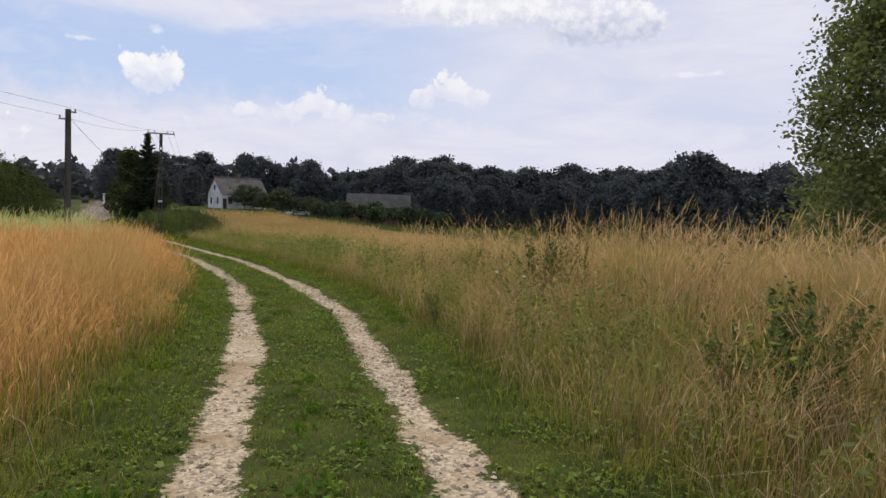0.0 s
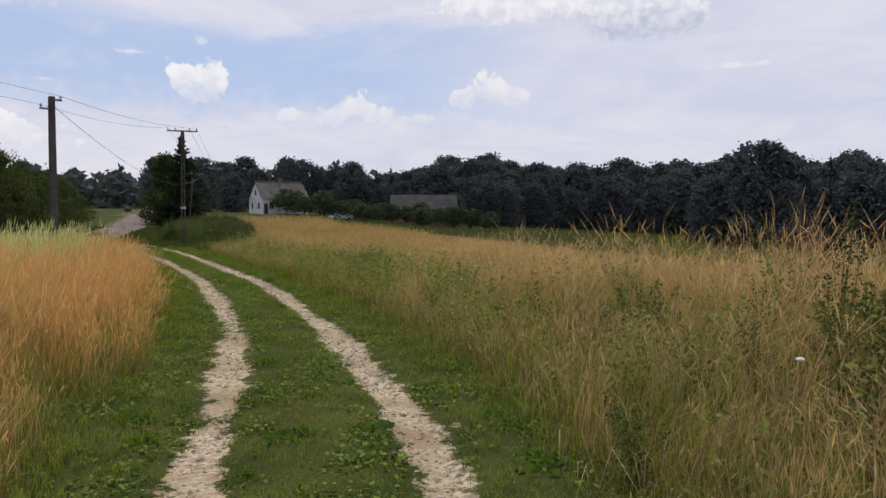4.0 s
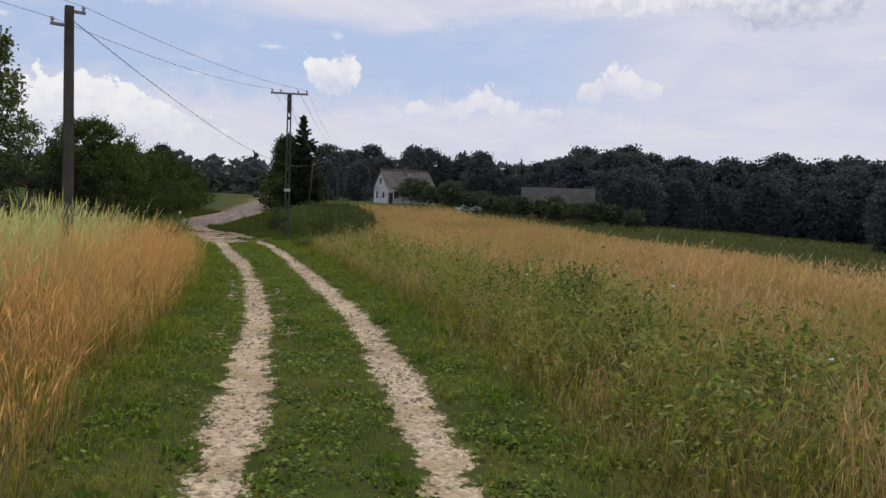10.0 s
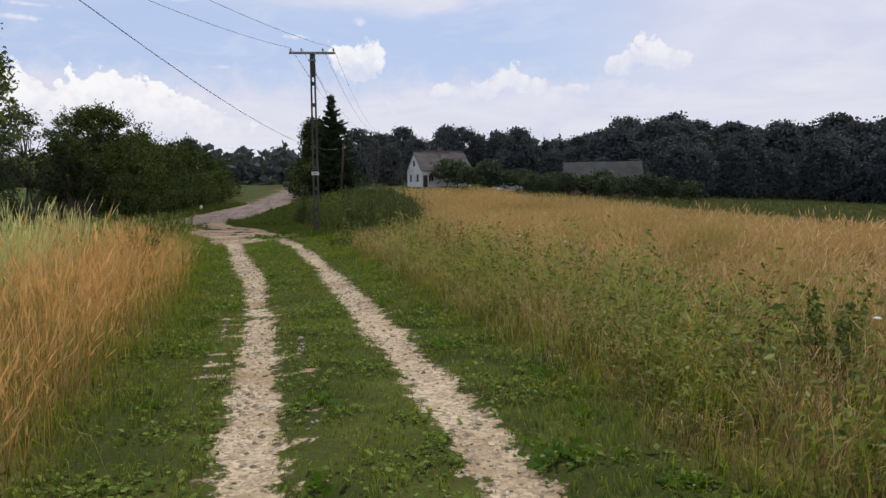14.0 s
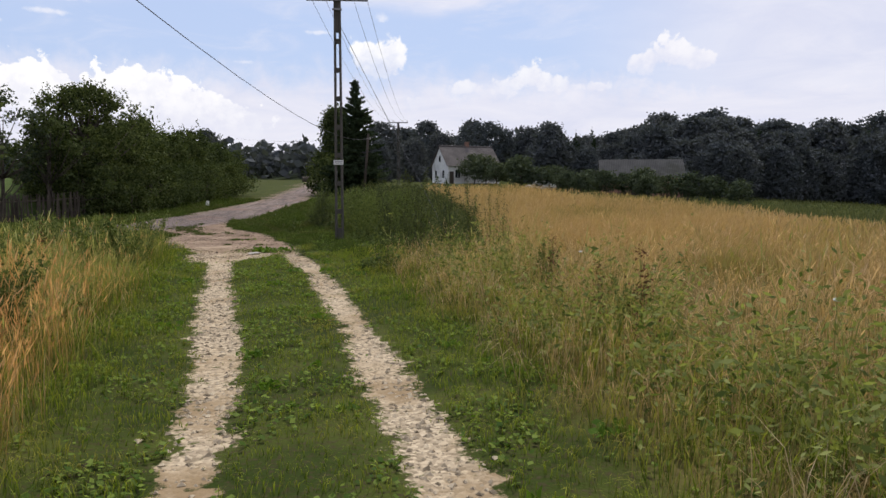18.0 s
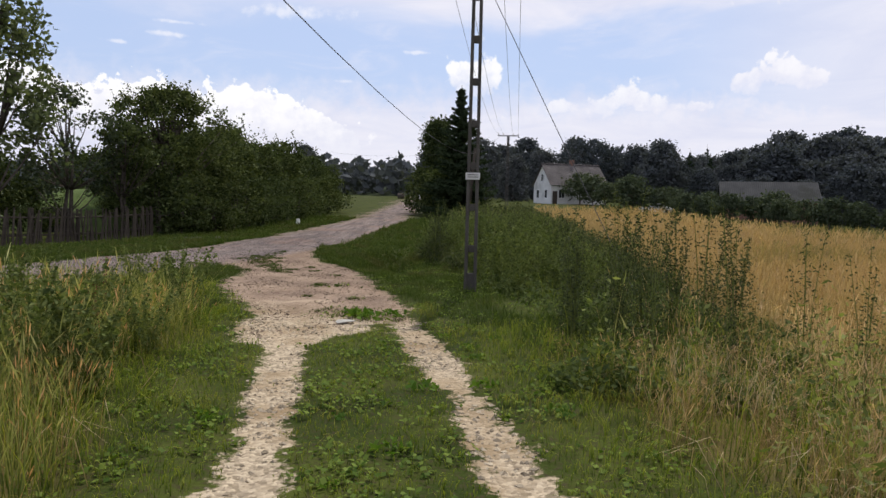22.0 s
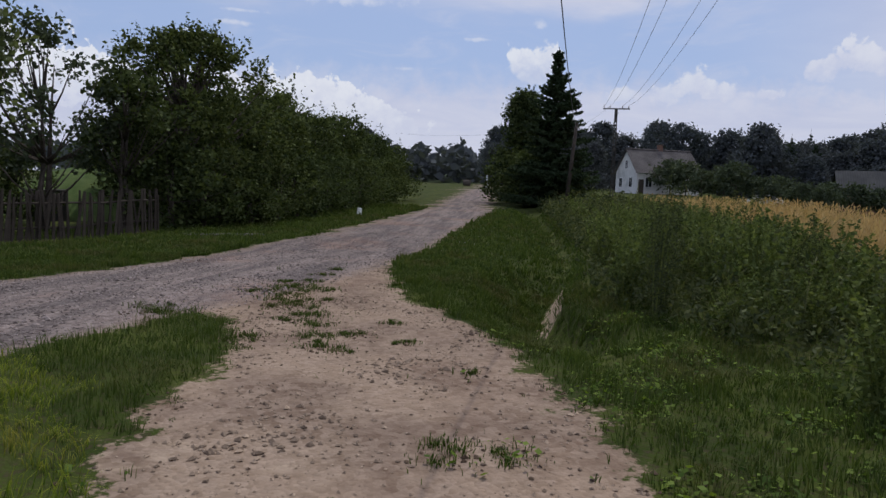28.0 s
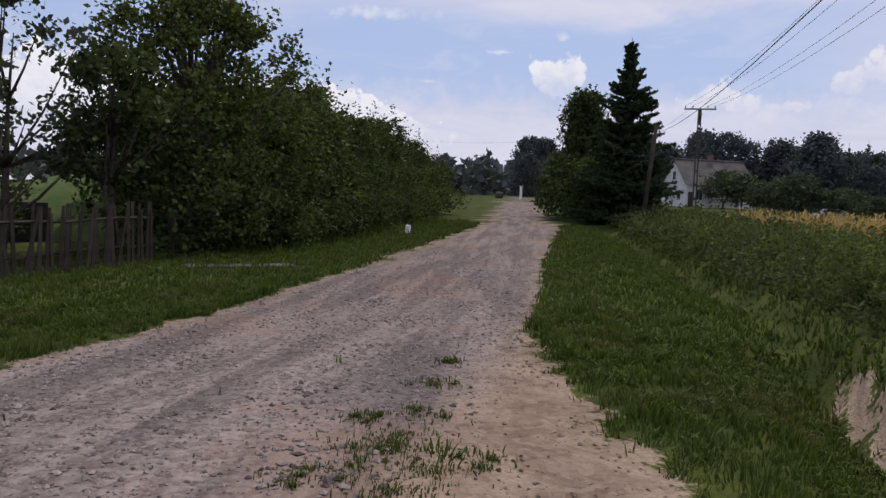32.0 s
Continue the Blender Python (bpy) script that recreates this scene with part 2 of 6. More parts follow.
def ground_material():
    """Soil under grass, with gravel where the attribute 'bare' says so and straw litter where 'straw' does."""
    m, k = material("ground")
    p = k.n("ShaderNodeTexCoord").outputs["Object"]
    bare = k.n("ShaderNodeAttribute", attribute_name="bare").outputs["Fac"]
    straw = k.n("ShaderNodeAttribute", attribute_name="straw").outputs["Fac"]
    road = k.n("ShaderNodeAttribute", attribute_name="road").outputs["Fac"]
    wob = k.math("SUBTRACT", k.math("ADD", k.math("MULTIPLY", k.noise(p, 3.2, 4.0, 0.6), 0.5), k.math("MULTIPLY", k.noise(p, 17.0, 5.0, 0.7), 0.5)), 0.5)
    n1, n2, n3 = k.noise(p, 1.1, 5.0), k.noise(p, 22.0, 4.0, 0.7), k.noise(p, 0.45, 4.0)
    vor = k.n("ShaderNodeTexVoronoi", {"Vector": p, "Scale": 34.0})
    vor2 = k.n("ShaderNodeTexVoronoi", {"Vector": p, "Scale": 15.0})
    stone = k.n("ShaderNodeSeparateColor", {0: vor.outputs["Color"]}).outputs[0]
    stone2 = k.n("ShaderNodeSeparateColor", {0: vor2.outputs["Color"]}).outputs[1]
    sandy = k.mix(k.step(n1, 0.35, 0.65), (0.25, 0.18, 0.105, 1), (0.50, 0.385, 0.24, 1))
    ruddy = k.mix(k.step(n1, 0.38, 0.62), (0.145, 0.095, 0.064, 1), (0.295, 0.21, 0.142, 1))
    ruddy = k.mix(k.math("MULTIPLY", stone2, 0.35), ruddy, (0.42, 0.32, 0.24, 1))
    ruddy = k.mix(k.math("MULTIPLY", k.step(k.noise(p, 0.9, 5.0, 0.6, 0.5), 0.55, 0.64), k.step(k.n("ShaderNodeSeparateXYZ", {0: p}).outputs[1], 41.4, 39.6)), ruddy, (0.50, 0.39, 0.27, 1))
    sandy = k.mix(k.step(road, 0.02, 0.14), sandy, ruddy)
    grit = k.mix(stone, (0.15, 0.12, 0.085, 1), (0.52, 0.43, 0.31, 1))
    grit = k.mix(k.step(road, 0.02, 0.12), grit, k.mix(stone, (0.095, 0.066, 0.048, 1), (0.36, 0.27, 0.195, 1)))
    pebble = k.math("MULTIPLY", k.step(road, 0.15, 0.03, 0.35, 1.0), k.math("MULTIPLY", k.step(k.math("ADD", n1, k.math("MULTIPLY", n2, 0.3)), 0.45, 0.75), 0.85))
    trackc = k.mix(pebble, sandy, grit)
    roadg = k.mix(stone2, (0.075, 0.058, 0.054, 1), (0.165, 0.14, 0.13, 1))
    roadg = k.mix(k.math("MULTIPLY", stone, 0.45), roadg, (0.29, 0.255, 0.235, 1))
    roadg = k.mix(k.math("MULTIPLY", k.step(n3, 0.5, 0.66), 0.6), roadg, (0.19, 0.13, 0.105, 1))
    # wheel lanes drawn out along the road
    lane = k.vmath("MULTIPLY", k.n("ShaderNodeVectorRotate", {"Vector": p, "Angle": radians(-24)}, rotation_type="Z_AXIS").outputs[0], (1.0, 0.10, 1.0))
    streak = k.noise(lane, 2.6, 5.0, 0.65, 0.2)
    roadg = k.mix(k.step(streak, 0.36, 0.66), k.mix(1.0, roadg, (0.72, 0.70, 0.70, 1), "MULTIPLY"), k.mix(1.0, roadg, (1.32, 1.25, 1.2, 1), "MULTIPLY"))
    barec = k.mix(road, trackc, roadg)
    green = k.mix(k.step(n1, 0.35, 0.7), (0.028, 0.042, 0.008, 1), (0.068, 0.082, 0.016, 1))
    green = k.mix(k.step(n2, 0.45, 0.7), green, (0.05, 0.04, 0.022, 1))
    gold = k.mix(k.step(n3, 0.4, 0.65), (0.34, 0.21, 0.085, 1), (0.42, 0.29, 0.12, 1))
    gold = k.mix(k.step(n1, 0.5, 0.72), gold, (0.22, 0.17, 0.07, 1))
    under = k.mix(straw, green, gold)
    edge = k.step(k.math("ADD", bare, k.math("MULTIPLY", wob, 2.5)), 0.42, 0.62)
    col = k.mix(edge, under, barec)
    hgt = k.math("ADD", k.math("MULTIPLY", vor.outputs["Distance"], -0.5), k.math("MULTIPLY", n2, 0.6))
    bm = k.n("ShaderNodeBump", {"Height": hgt, "Strength": 0.55, "Distance": 0.02})
    sh = k.n("ShaderNodeBsdfPrincipled", {"Base Color": col, "Roughness": 0.95, "Specular IOR Level": 0.05, "Normal": bm.outputs[0]})
    k.t.links.new(sh.outputs[0], k.n("ShaderNodeOutputMaterial").inputs[0])
    return m


M_GROUND = ground_material()
M_STONE = surface("gravel stone", (0.12, 0.095, 0.065), (0.54, 0.45, 0.325), 3.0, 40.0, 0.9, 0, 0.3, 0.004, 0.75)
M_ROADSTONE = surface("road stone", (0.055, 0.043, 0.038), (0.33, 0.275, 0.25), 3.0, 40.0, 0.9, 0, 0.3, 0.004, 0.75)
M_APRONSTONE = surface("ruddy junction stone", (0.08, 0.056, 0.042), (0.40, 0.30, 0.215), 3.0, 40.0, 0.9, 0, 0.3, 0.004, 0.75)
M_CONCRETE = surface("weathered concrete", (0.05, 0.046, 0.041), (0.105, 0.098, 0.087), 2.0, 45.0, 0.9, 0, 0.35, 0.006, 0, (0.05, 0.05, 0.042))
M_WOOD = surface("grey weathered wood", (0.032, 0.026, 0.021), (0.09, 0.074, 0.06), 4.0, 50.0, 0.85, 0, 0.4, 0.006, 0.4)
M_STEEL = surface("galvanised steel", (0.16, 0.16, 0.165), (0.26, 0.26, 0.27), 8, 60, 0.55, 0.6, 0.1)
M_PORCELAIN = surface("insulator glaze", (0.30, 0.27, 0.24), (0.42, 0.40, 0.36), 5, 30, 0.25, 0, 0.05)
M_WIRE = surface("dull aluminium wire", (0.07, 0.07, 0.075), (0.11, 0.11, 0.115), 5, 30, 0.6, 0.3, 0.05)
M_PLASTER = surface("pale lime plaster", (0.56, 0.55, 0.53), (0.70, 0.69, 0.66), 0.8, 25, 0.9, 0, 0.15, 0.005, 0, (0.45, 0.44, 0.42))
M_ROOF = surface("grey roof tiles", (0.075, 0.068, 0.066), (0.14, 0.125, 0.12), 0.7, 18, 0.85, 0, 0.3, 0.02, 0, (0.11, 0.10, 0.08))
M_REDROOF = surface("red-brown clay tiles", (0.13, 0.065, 0.045), (0.22, 0.12, 0.085), 1.2, 18, 0.85, 0, 0.3, 0.02, 0, (0.12, 0.09, 0.07))
M_BARNROOF = surface("cement sheet roof", (0.035, 0.036, 0.038), (0.06, 0.06, 0.06), 0.6, 12, 0.9, 0, 0.2, 0.01, 0, (0.03, 0.032, 0.028))
M_BRICK = surface("dark brick", (0.16, 0.09, 0.07), (0.25, 0.15, 0.11), 3, 30, 0.9, 0, 0.3)
M_GLASS = surface("dark window glass", (0.015, 0.017, 0.02), (0.03, 0.032, 0.036), 2, 10, 0.08, 0, 0.0)
M_WHITE = surface("white paint", (0.68, 0.68, 0.66), (0.80, 0.80, 0.78), 2, 30, 0.6, 0, 0.1)
M_DARK = surface("dark rubber", (0.02, 0.02, 0.02), (0.04, 0.04, 0.04), 4, 30, 0.8, 0, 0.1)
M_SIGN = surface("pale sign enamel", (0.52, 0.52, 0.50), (0.66, 0.66, 0.63), 6, 40, 0.5, 0, 0.05)
M_SOIL = surface("dry sandy bank", (0.22, 0.165, 0.12), (0.40, 0.32, 0.25), 1.6, 25, 0.95, 0, 0.7, 0.05, 0, (0.16, 0.11, 0.085))
M_BARK = surface("dark bark", (0.05, 0.042, 0.035), (0.12, 0.10, 0.085), 4, 35, 0.95, 0, 0.6, 0.02)
M_BIRCHBARK = surface("pale birch bark", (0.10, 0.095, 0.085), (0.45, 0.43, 0.40), 3, 20, 0.85, 0, 0.3, 0.01)
M_HILL = surface("wooded hill", (0.03, 0.045, 0.025), (0.055, 0.07, 0.035), 0.02, 0.2, 1.0, 0, 0.0)
# the hill's pale blue is air haze put into its base colour
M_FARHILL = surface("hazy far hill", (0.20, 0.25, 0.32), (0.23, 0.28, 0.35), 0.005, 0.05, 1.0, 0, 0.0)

M_LEAF_HEDGE = foliage("hedge leaf", (0.017, 0.030, 0.010), (0.110, 0.136, 0.050), through=0.25)
M_LEAF_BIRCH = foliage("birch leaf", (0.085, 0.11, 0.05), (0.19, 0.215, 0.105), through=0.35)
# distance haze is painted into the bluish-grey tone of these far leaves
M_LEAF_HAZED = foliage("woodland leaf with haze in its colour", (0.066, 0.076, 0.090), (0.104, 0.116, 0.132), through=0.15)
M_LEAF_ORCHARD = foliage("orchard leaf", (0.040, 0.056, 0.036), (0.085, 0.105, 0.066), through=0.22)
M_NEEDLE = foliage("spruce needle", (0.020, 0.036, 0.020), (0.05, 0.072, 0.038), through=0.15)
M_WEED = foliage("mugwort leaf", (0.070, 0.100, 0.026), (0.33, 0.36, 0.125), through=0.40)
M_NETTLE = foliage("nettle leaf", (0.045, 0.070, 0.020), (0.18, 0.215, 0.075), through=0.36)
M_THICKET = foliage("dull ditch weed leaf", (0.026, 0.040, 0.016), (0.10, 0.115, 0.052), through=0.30)
M_CLOVER = foliage("clover leaf", (0.045, 0.095, 0.010), (0.23, 0.30, 0.055), through=0.36)
M_DOCK = foliage("dock leaf", (0.06, 0.125, 0.016), (0.12, 0.20, 0.032), through=0.35)
M_PETAL = surface("white yarrow flower", (0.50, 0.50, 0.44), (0.68, 0.68, 0.62), 30, 90, 0.8, 0, 0.2)
M_PETALY = surface("yellow flower", (0.65, 0.55, 0.12), (0.75, 0.66, 0.2), 30, 90, 0.8, 0, 0.2)
M_GRASS_LEFT = foliage("russet bent grass", (0.16, 0.125, 0.04), (0.30, 0.20, 0.08), (0.44, 0.235, 0.10), (0.78, 0.49, 0.255), 0.42, (0.50, 0.36, 0.16), 0.3, glow=(1.12, 1.03, 0.62))
M_GRASS_RIGHT = foliage("golden meadow grass", (0.11, 0.10, 0.034), (0.27, 0.205, 0.085), (0.34, 0.215, 0.10), (0.70, 0.50, 0.31), 0.40, (0.25, 0.25, 0.07), 0.55, glow=(1.1, 1.04, 0.62))
M_GRASS_FAR = foliage("ripe field grass", (0.22, 0.155, 0.068), (0.31, 0.22, 0.10), (0.34, 0.235, 0.115), (0.50, 0.37, 0.205), 0.42, (0.24, 0.205, 0.085), 0.16, glow=(1.08, 1.03, 0.62))
M_GRASS_PALE = foliage("pale reed grass", (0.10, 0.135, 0.038), (0.18, 0.21, 0.065), (0.36, 0.37, 0.17), (0.66, 0.62, 0.38), 0.4)
M_RANK = foliage("rank ditch grass", (0.050, 0.078, 0.020), (0.13, 0.16, 0.042), (0.19, 0.215, 0.065), (0.43, 0.39, 0.165), 0.42)
M_DITCHGRASS = foliage("dull ditch grass", (0.032, 0.050, 0.014), (0.075, 0.098, 0.028), (0.095, 0.115, 0.040), (0.23, 0.22, 0.10), 0.36)
# darker copy of the green grass: cloud shade over the junction put into colour
M_GRASS_CLOUDED = foliage("roadside grass darkened for cloud shade", (0.024, 0.046, 0.007), (0.055, 0.090, 0.013), (0.038, 0.066, 0.011), (0.115, 0.140, 0.036), 0.32, (0.105, 0.10, 0.038), 0.9)
M_GRASS_SHORT = foliage("short green grass", (0.030, 0.056, 0.007), (0.080, 0.125, 0.016), (0.10, 0.155, 0.012), (0.36, 0.375, 0.055), 0.46, (0.34, 0.295, 0.07), 0.9)
M_GRASS_DRY = foliage("dry lodged straw", (0.20, 0.15, 0.07), (0.30, 0.24, 0.12), (0.42, 0.33, 0.19), (0.56, 0.46, 0.29), 0.3, glow=(1.1, 0.98, 0.75))
M_MEADOW = foliage("green meadow strip", (0.05, 0.068, 0.026), (0.09, 0.102, 0.040), (0.085, 0.10, 0.042), (0.15, 0.15, 0.068), 0.33)

# ---------------------------------------------------------------- plan of the place
LEFT_RUT = ([-12, 3.1, 7.8, 12.0, 15.1, 19.7, 22.9, 26.8, 30.4, 33.7, 37.4, 40.0], [2.4, -0.40, -1.40, -2.65, -3.62, -5.68, -7.25, -9.38, -11.6, -13.9, -16.4, -18.2])
RIGHT_RUT = ([-12, 3.2, 7.3, 10.8, 15.5, 20.2, 23.4, 27.2, 32.2, 36.1, 38.2, 40.6], [4.0, 1.20, 0.20, -0.60, -2.30, -4.40, -5.92, -8.10, -11.1, -13.6, -15.1, -17.0])
ROAD = [(-9, -40), (-14, -14), (-18.6, 8), (-21.6, 24), (-23.6, 34), (-24.55, 42), (-25.2, 46), (-26.6, 50.3), (-29.75, 58), (-34.4, 71), (-42.2, 88), (-49.8, 104.5), (-60.5, 128.0), (-97, 208), (-152, 328)]
APRON = [(-14.75, 37.6), (-15.6, 39.0), (-16.3, 40.1), (-17.6, 41.6), (-18.4, 42.7), (-19.5, 44.0), (-20.4, 45.0), (-21.6, 45.8), (-22.5, 46.7),
         (-23.2, 47.7), (-24.3, 49.4), (-26.0, 49.5), (-25.2, 44.2), (-23.4, 43.6), (-22.2, 43.4), (-20.9, 41.9), (-20.1, 40.3), (-18.9, 39.4), (-17.7, 38.4), (-16.8, 36.9), (-15.9, 37.0), (-15.7, 38.8)]
DITCH = [(-18.8, 44.7), (-20.25, 46.7), (-21.1, 49.3), (-21.95, 52.5), (-22.7, 54.8), (-26.0, 62.5), (-33.2, 78.5)]
PIT = [(-21.0, 37.2), (-18.9, 38.2)]
rng = np.random.default_rng(7)


def smooth(a, lo, hi):
    t = np.clip((np.asarray(a, float) - lo) / (hi - lo), 0, 1)
    return t * t * (3 - 2 * t)


def ripple(x, y, size, seed=0):
    """Soft random relief of about -1 to 1, with features of that size."""
    r = np.random.default_rng(seed)
    out = 0
    for _ in range(7):
        a, f, p = r.uniform(0, 6.283), r.uniform(0.6, 1.6) * 6.283 / size, r.uniform(0, 6.283)
        out = out + np.sin(f * (x * np.cos(a) + y * np.sin(a)) + p)
    return out / 3.2


def to_line(x, y, line):
    """Distance from points to a polyline, and on which side (right is positive)."""
    x, y = np.asarray(x, float), np.asarray(y, float)
    best, side = np.full(x.shape, 1e9), np.zeros(x.shape)
    for (ax, ay), (bx, by) in zip(line, line[1:]):
        dx, dy = bx - ax, by - ay
        t = np.clip(((x - ax) * dx + (y - ay) * dy) / (dx * dx + dy * dy), 0, 1)
        d = np.hypot(x - ax - t * dx, y - ay - t * dy)
        near = d < best
        best = np.where(near, d, best)
        side = np.where(near, np.sign((x - ax) * dy - (y - ay) * dx), side)
    return best, side


def inside(x, y, poly):
    hit = np.zeros(np.shape(x), bool)
    for (ax, ay), (bx, by) in zip(poly, poly[1:] + poly[:1]):
        if ay != by:
            hit ^= ((ay > y) != (by > y)) & (x < (bx - ax) * (y - ay) / (by - ay) + ax)
    return hit


def off_left(x, y):
    """Metres to the right of the left wheel rut."""
    s = np.interp(y + 0.5, *LEFT_RUT) - np.interp(y - 0.5, *LEFT_RUT)
    return (x - np.interp(y, *LEFT_RUT)) / np.sqrt(1 + s * s)


def off_right(x, y):
    s = np.interp(y + 0.5, *RIGHT_RUT) - np.interp(y - 0.5, *RIGHT_RUT)
    return (x - np.interp(y, *RIGHT_RUT)) / np.sqrt(1 + s * s)


def remembered(f):
    """Keeps the answers for the last few arrays of spots."""
    kept = collections.OrderedDict()

    def g(x, y):
        if np.ndim(x) == 0 or np.size(x) < 1000:
            return f(x, y)
        key = (id(x), id(y))
        if key not in kept:
            kept[key] = (x, y, f(x, y))
            if len(kept) > 3:
                kept.popitem(last=False)
        return kept[key][2]
    return g


@remembered
def apron_depth(x, y):
    """Positive inside the junction of track and road, in metres from its edge."""
    d, _ = to_line(x, y, APRON + APRON[:1])
    return np.where(inside(x, y, APRON), d, -d)


@remembered
def road_off(x, y):
    d, s = to_line(x, y, ROAD)
    return d * s


def land(x, y):
    """Height of the ground."""
    x, y = np.asarray(x, float), np.asarray(y, float)
    z = 0.19 * smooth(y, 26, 43) + 0.029 * np.maximum(y - 56, 0) * (1 - 0.4 * smooth(y, 140, 400))
    fall = np.maximum(x - (8.5 - 0.36 * np.minimum(y, 130)), 0)
    z = z - 0.072 * fall * smooth(fall, 0, 12) * (1 - 0.8 * smooth(fall, 60, 200))
    r, l = off_right(x, y), off_left(x, y)
    z = z + 0.36 * smooth(r, 1.0, 4.0) * smooth(20 - y, 0, 6) * (1 - smooth(r, 10, 26))
    z = z - 0.035 * np.exp(-(l / 0.30) ** 2) * (y < 39) - 0.04 * np.exp(-(r / 0.30) ** 2) * (y < 39)
    z = z + 0.03 * ripple(x, y, 5.0, 3) * smooth(np.minimum(np.abs(l), np.abs(r)), 0.3, 2.0)
    d, s = to_line(x, y, DITCH)
    q = d * s
    z = z - 0.58 * np.where(q < 0, 1 - smooth(-q, 0.05, 1.25), 1 - smooth(q, 0.06, 0.42)) * smooth(y, 43.5, 46.5) * (1 - 0.5 * smooth(y, 50.0, 53.0)) + 0.14 * smooth(q, 0.3, 0.7) * (1 - smooth(q, 2.5, 6.0)) * smooth(y, 43.5, 47)
    d, _ = to_line(x, y, PIT)
    z = z - 0.45 * (1 - smooth(d, 0.15, 0.85))
    q = road_off(x, y)
    z = z - 0.16 * smooth(-q, 4.5, 8.0) * (1 - smooth(-q, 14, 30)) * smooth(y, 36, 46)
    return z


def bank_face(x, y):
    """The steep sandy side of the ditch."""
    d, s = to_line(x, y, DITCH)
    return smooth(0.19 - np.abs(d * s - 0.22), 0, 0.13) * smooth(y + 0.3 * ripple(x, y, 0.8, 9), 46.4, 47.4) * smooth(51.6 - y, 0, 1.5)


@remembered
def bareness(x, y):
    l, r = off_left(x, y), off_right(x, y)
    on = smooth(39.6 - y, 0, 1.0)
    wl = 0.13 + 0.05 * ripple(x, y, 3.0, 11) + 0.03 * ripple(x, y, 0.5, 13)
    wr = 0.13 + 0.05 * ripple(x, y, 3.2, 12) + 0.03 * ripple(x, y, 0.5, 14)
    b = np.maximum(smooth(wl + 0.24 - np.abs(l), 0, 0.36), smooth(wr + 0.23 - np.abs(r), 0, 0.36)) * on
    wide = smooth(y, 20.5, 22.5) * smooth(29.5 - y, 0, 2.5)
    for side, seed in ((-0.40, 15), (0.42, 16)):
        lane = np.abs(l - side - 0.04 * ripple(x, y, 1.4, seed + 2))
        b = np.maximum(b, smooth(0.085 - lane, 0, 0.09) * wide * smooth(ripple(x, y, 1.9, seed) + 0.3, -0.2, 0.6) * 0.8)
    b = np.maximum(b, smooth(apron_depth(x, y) + 0.09 * ripple(x, y, 0.7, 5), -0.38, 0.34))
    q = road_off(x, y)
    return np.maximum(b, smooth(1.95 - np.abs(q) + 0.07 * ripple(x, y, 1.0, 6), -0.1, 0.25))


@remembered
def fields(x, y):
    """How much a spot belongs to the tall left field and to the tall right field."""
    l, r = off_left(x, y), off_right(x, y)
    q = road_off(x, y)
    edge_l = 0.95 + 0.16 * ripple(x, y, 2.6, 21)
    left = smooth(-l - edge_l, 0, 0.5) * smooth(38.2 - y + 0.4 * (x + 17.5), -1.0, 0.6) * smooth(q - 2.9, 0, 0.6)
    edge_r = 0.95 + 0.18 * ripple(x, y, 2.2, 22)
    far_r = smooth(r - edge_r, 0, 0.6) * (y < 40.0)
    d, s = to_line(x, y, DITCH)
    beyond = smooth(d * s - 0.3, 0, 0.4) * (y >= 40.0)
    shoulder = smooth(-apron_depth(x, y) - 2.3, 0, 0.7)
    right = np.where(y < 40.0, far_r * np.maximum(shoulder, smooth(38.5 - y, 0, 2)), beyond * smooth(-apron_depth(x, y) - 2.0, 0, 0.6))
    return left, right


def past_field(x, y):
    """Metres beyond the outer edge of the golden field, where the green meadow falls away to the wood."""
    edge = np.interp(y, [-60, 18, 33, 52, 64, 76, 92, 120], [46, 12.5, 4.8, -1.6, -8.5, -15.5, -19.0, -30.0])
    return (x - edge) * 0.86 + 0.7 * ripple(x, y, 7.0, 99)


THICKET = [(-10.6, 36.7), (-11.3, 40.1), (-12.3, 43.5), (-16.0, 56.0), (-23.0, 74.0), (-31.0, 92.0)]


def past_thicket(x, y):
    """Metres beyond the outer edge of the weeds beside the ditch."""
    d, s = to_line(x, y, THICKET)
    return d * s


def mesh_np(name, verts, faces, along=None, flat=True):
    """A mesh from arrays: vertices (n, 3) and faces (m, k)."""
    me = bpy.data.meshes.new(name)
    verts, faces = np.ascontiguousarray(verts, np.float32), np.ascontiguousarray(faces, np.int32)
    m, k = faces.shape
    me.vertices.add(len(verts))
    me.vertices.foreach_set("co", verts.ravel())
    me.loops.add(m * k)
    me.loops.foreach_set("vertex_index", faces.ravel())
    me.polygons.add(m)
    me.polygons.foreach_set("loop_start", np.arange(0, m * k, k, dtype=np.int32))
    me.polygons.foreach_set("use_smooth", np.full(m, not flat))
    if along is not None:
        me.attributes.new("along", "FLOAT", "POINT").data.foreach_set("value", np.ascontiguousarray(along, np.float32))
    me.update(calc_edges=True)
    return me


def obj(name, me, mat, parent=None, label="", m=None):
    ob = new(name, me)
    if mat and not me.materials:
        me.materials.append(mat)
    if parent:
        ob.parent = parent
    if m is not None:
        ob.matrix_basis = m
    if label:
        tagged(ob, label)
    return ob


def part(name, bm, mat, parent, label="", smooth_faces=False):
    """One bmesh as one mesh object under a thing or a part."""
    me = bpy.data.meshes.new(name)
    for f in bm.faces:
        f.smooth = smooth_faces
    bm.to_mesh(me)
    bm.free()
    return obj(name, me, mat, parent, label)


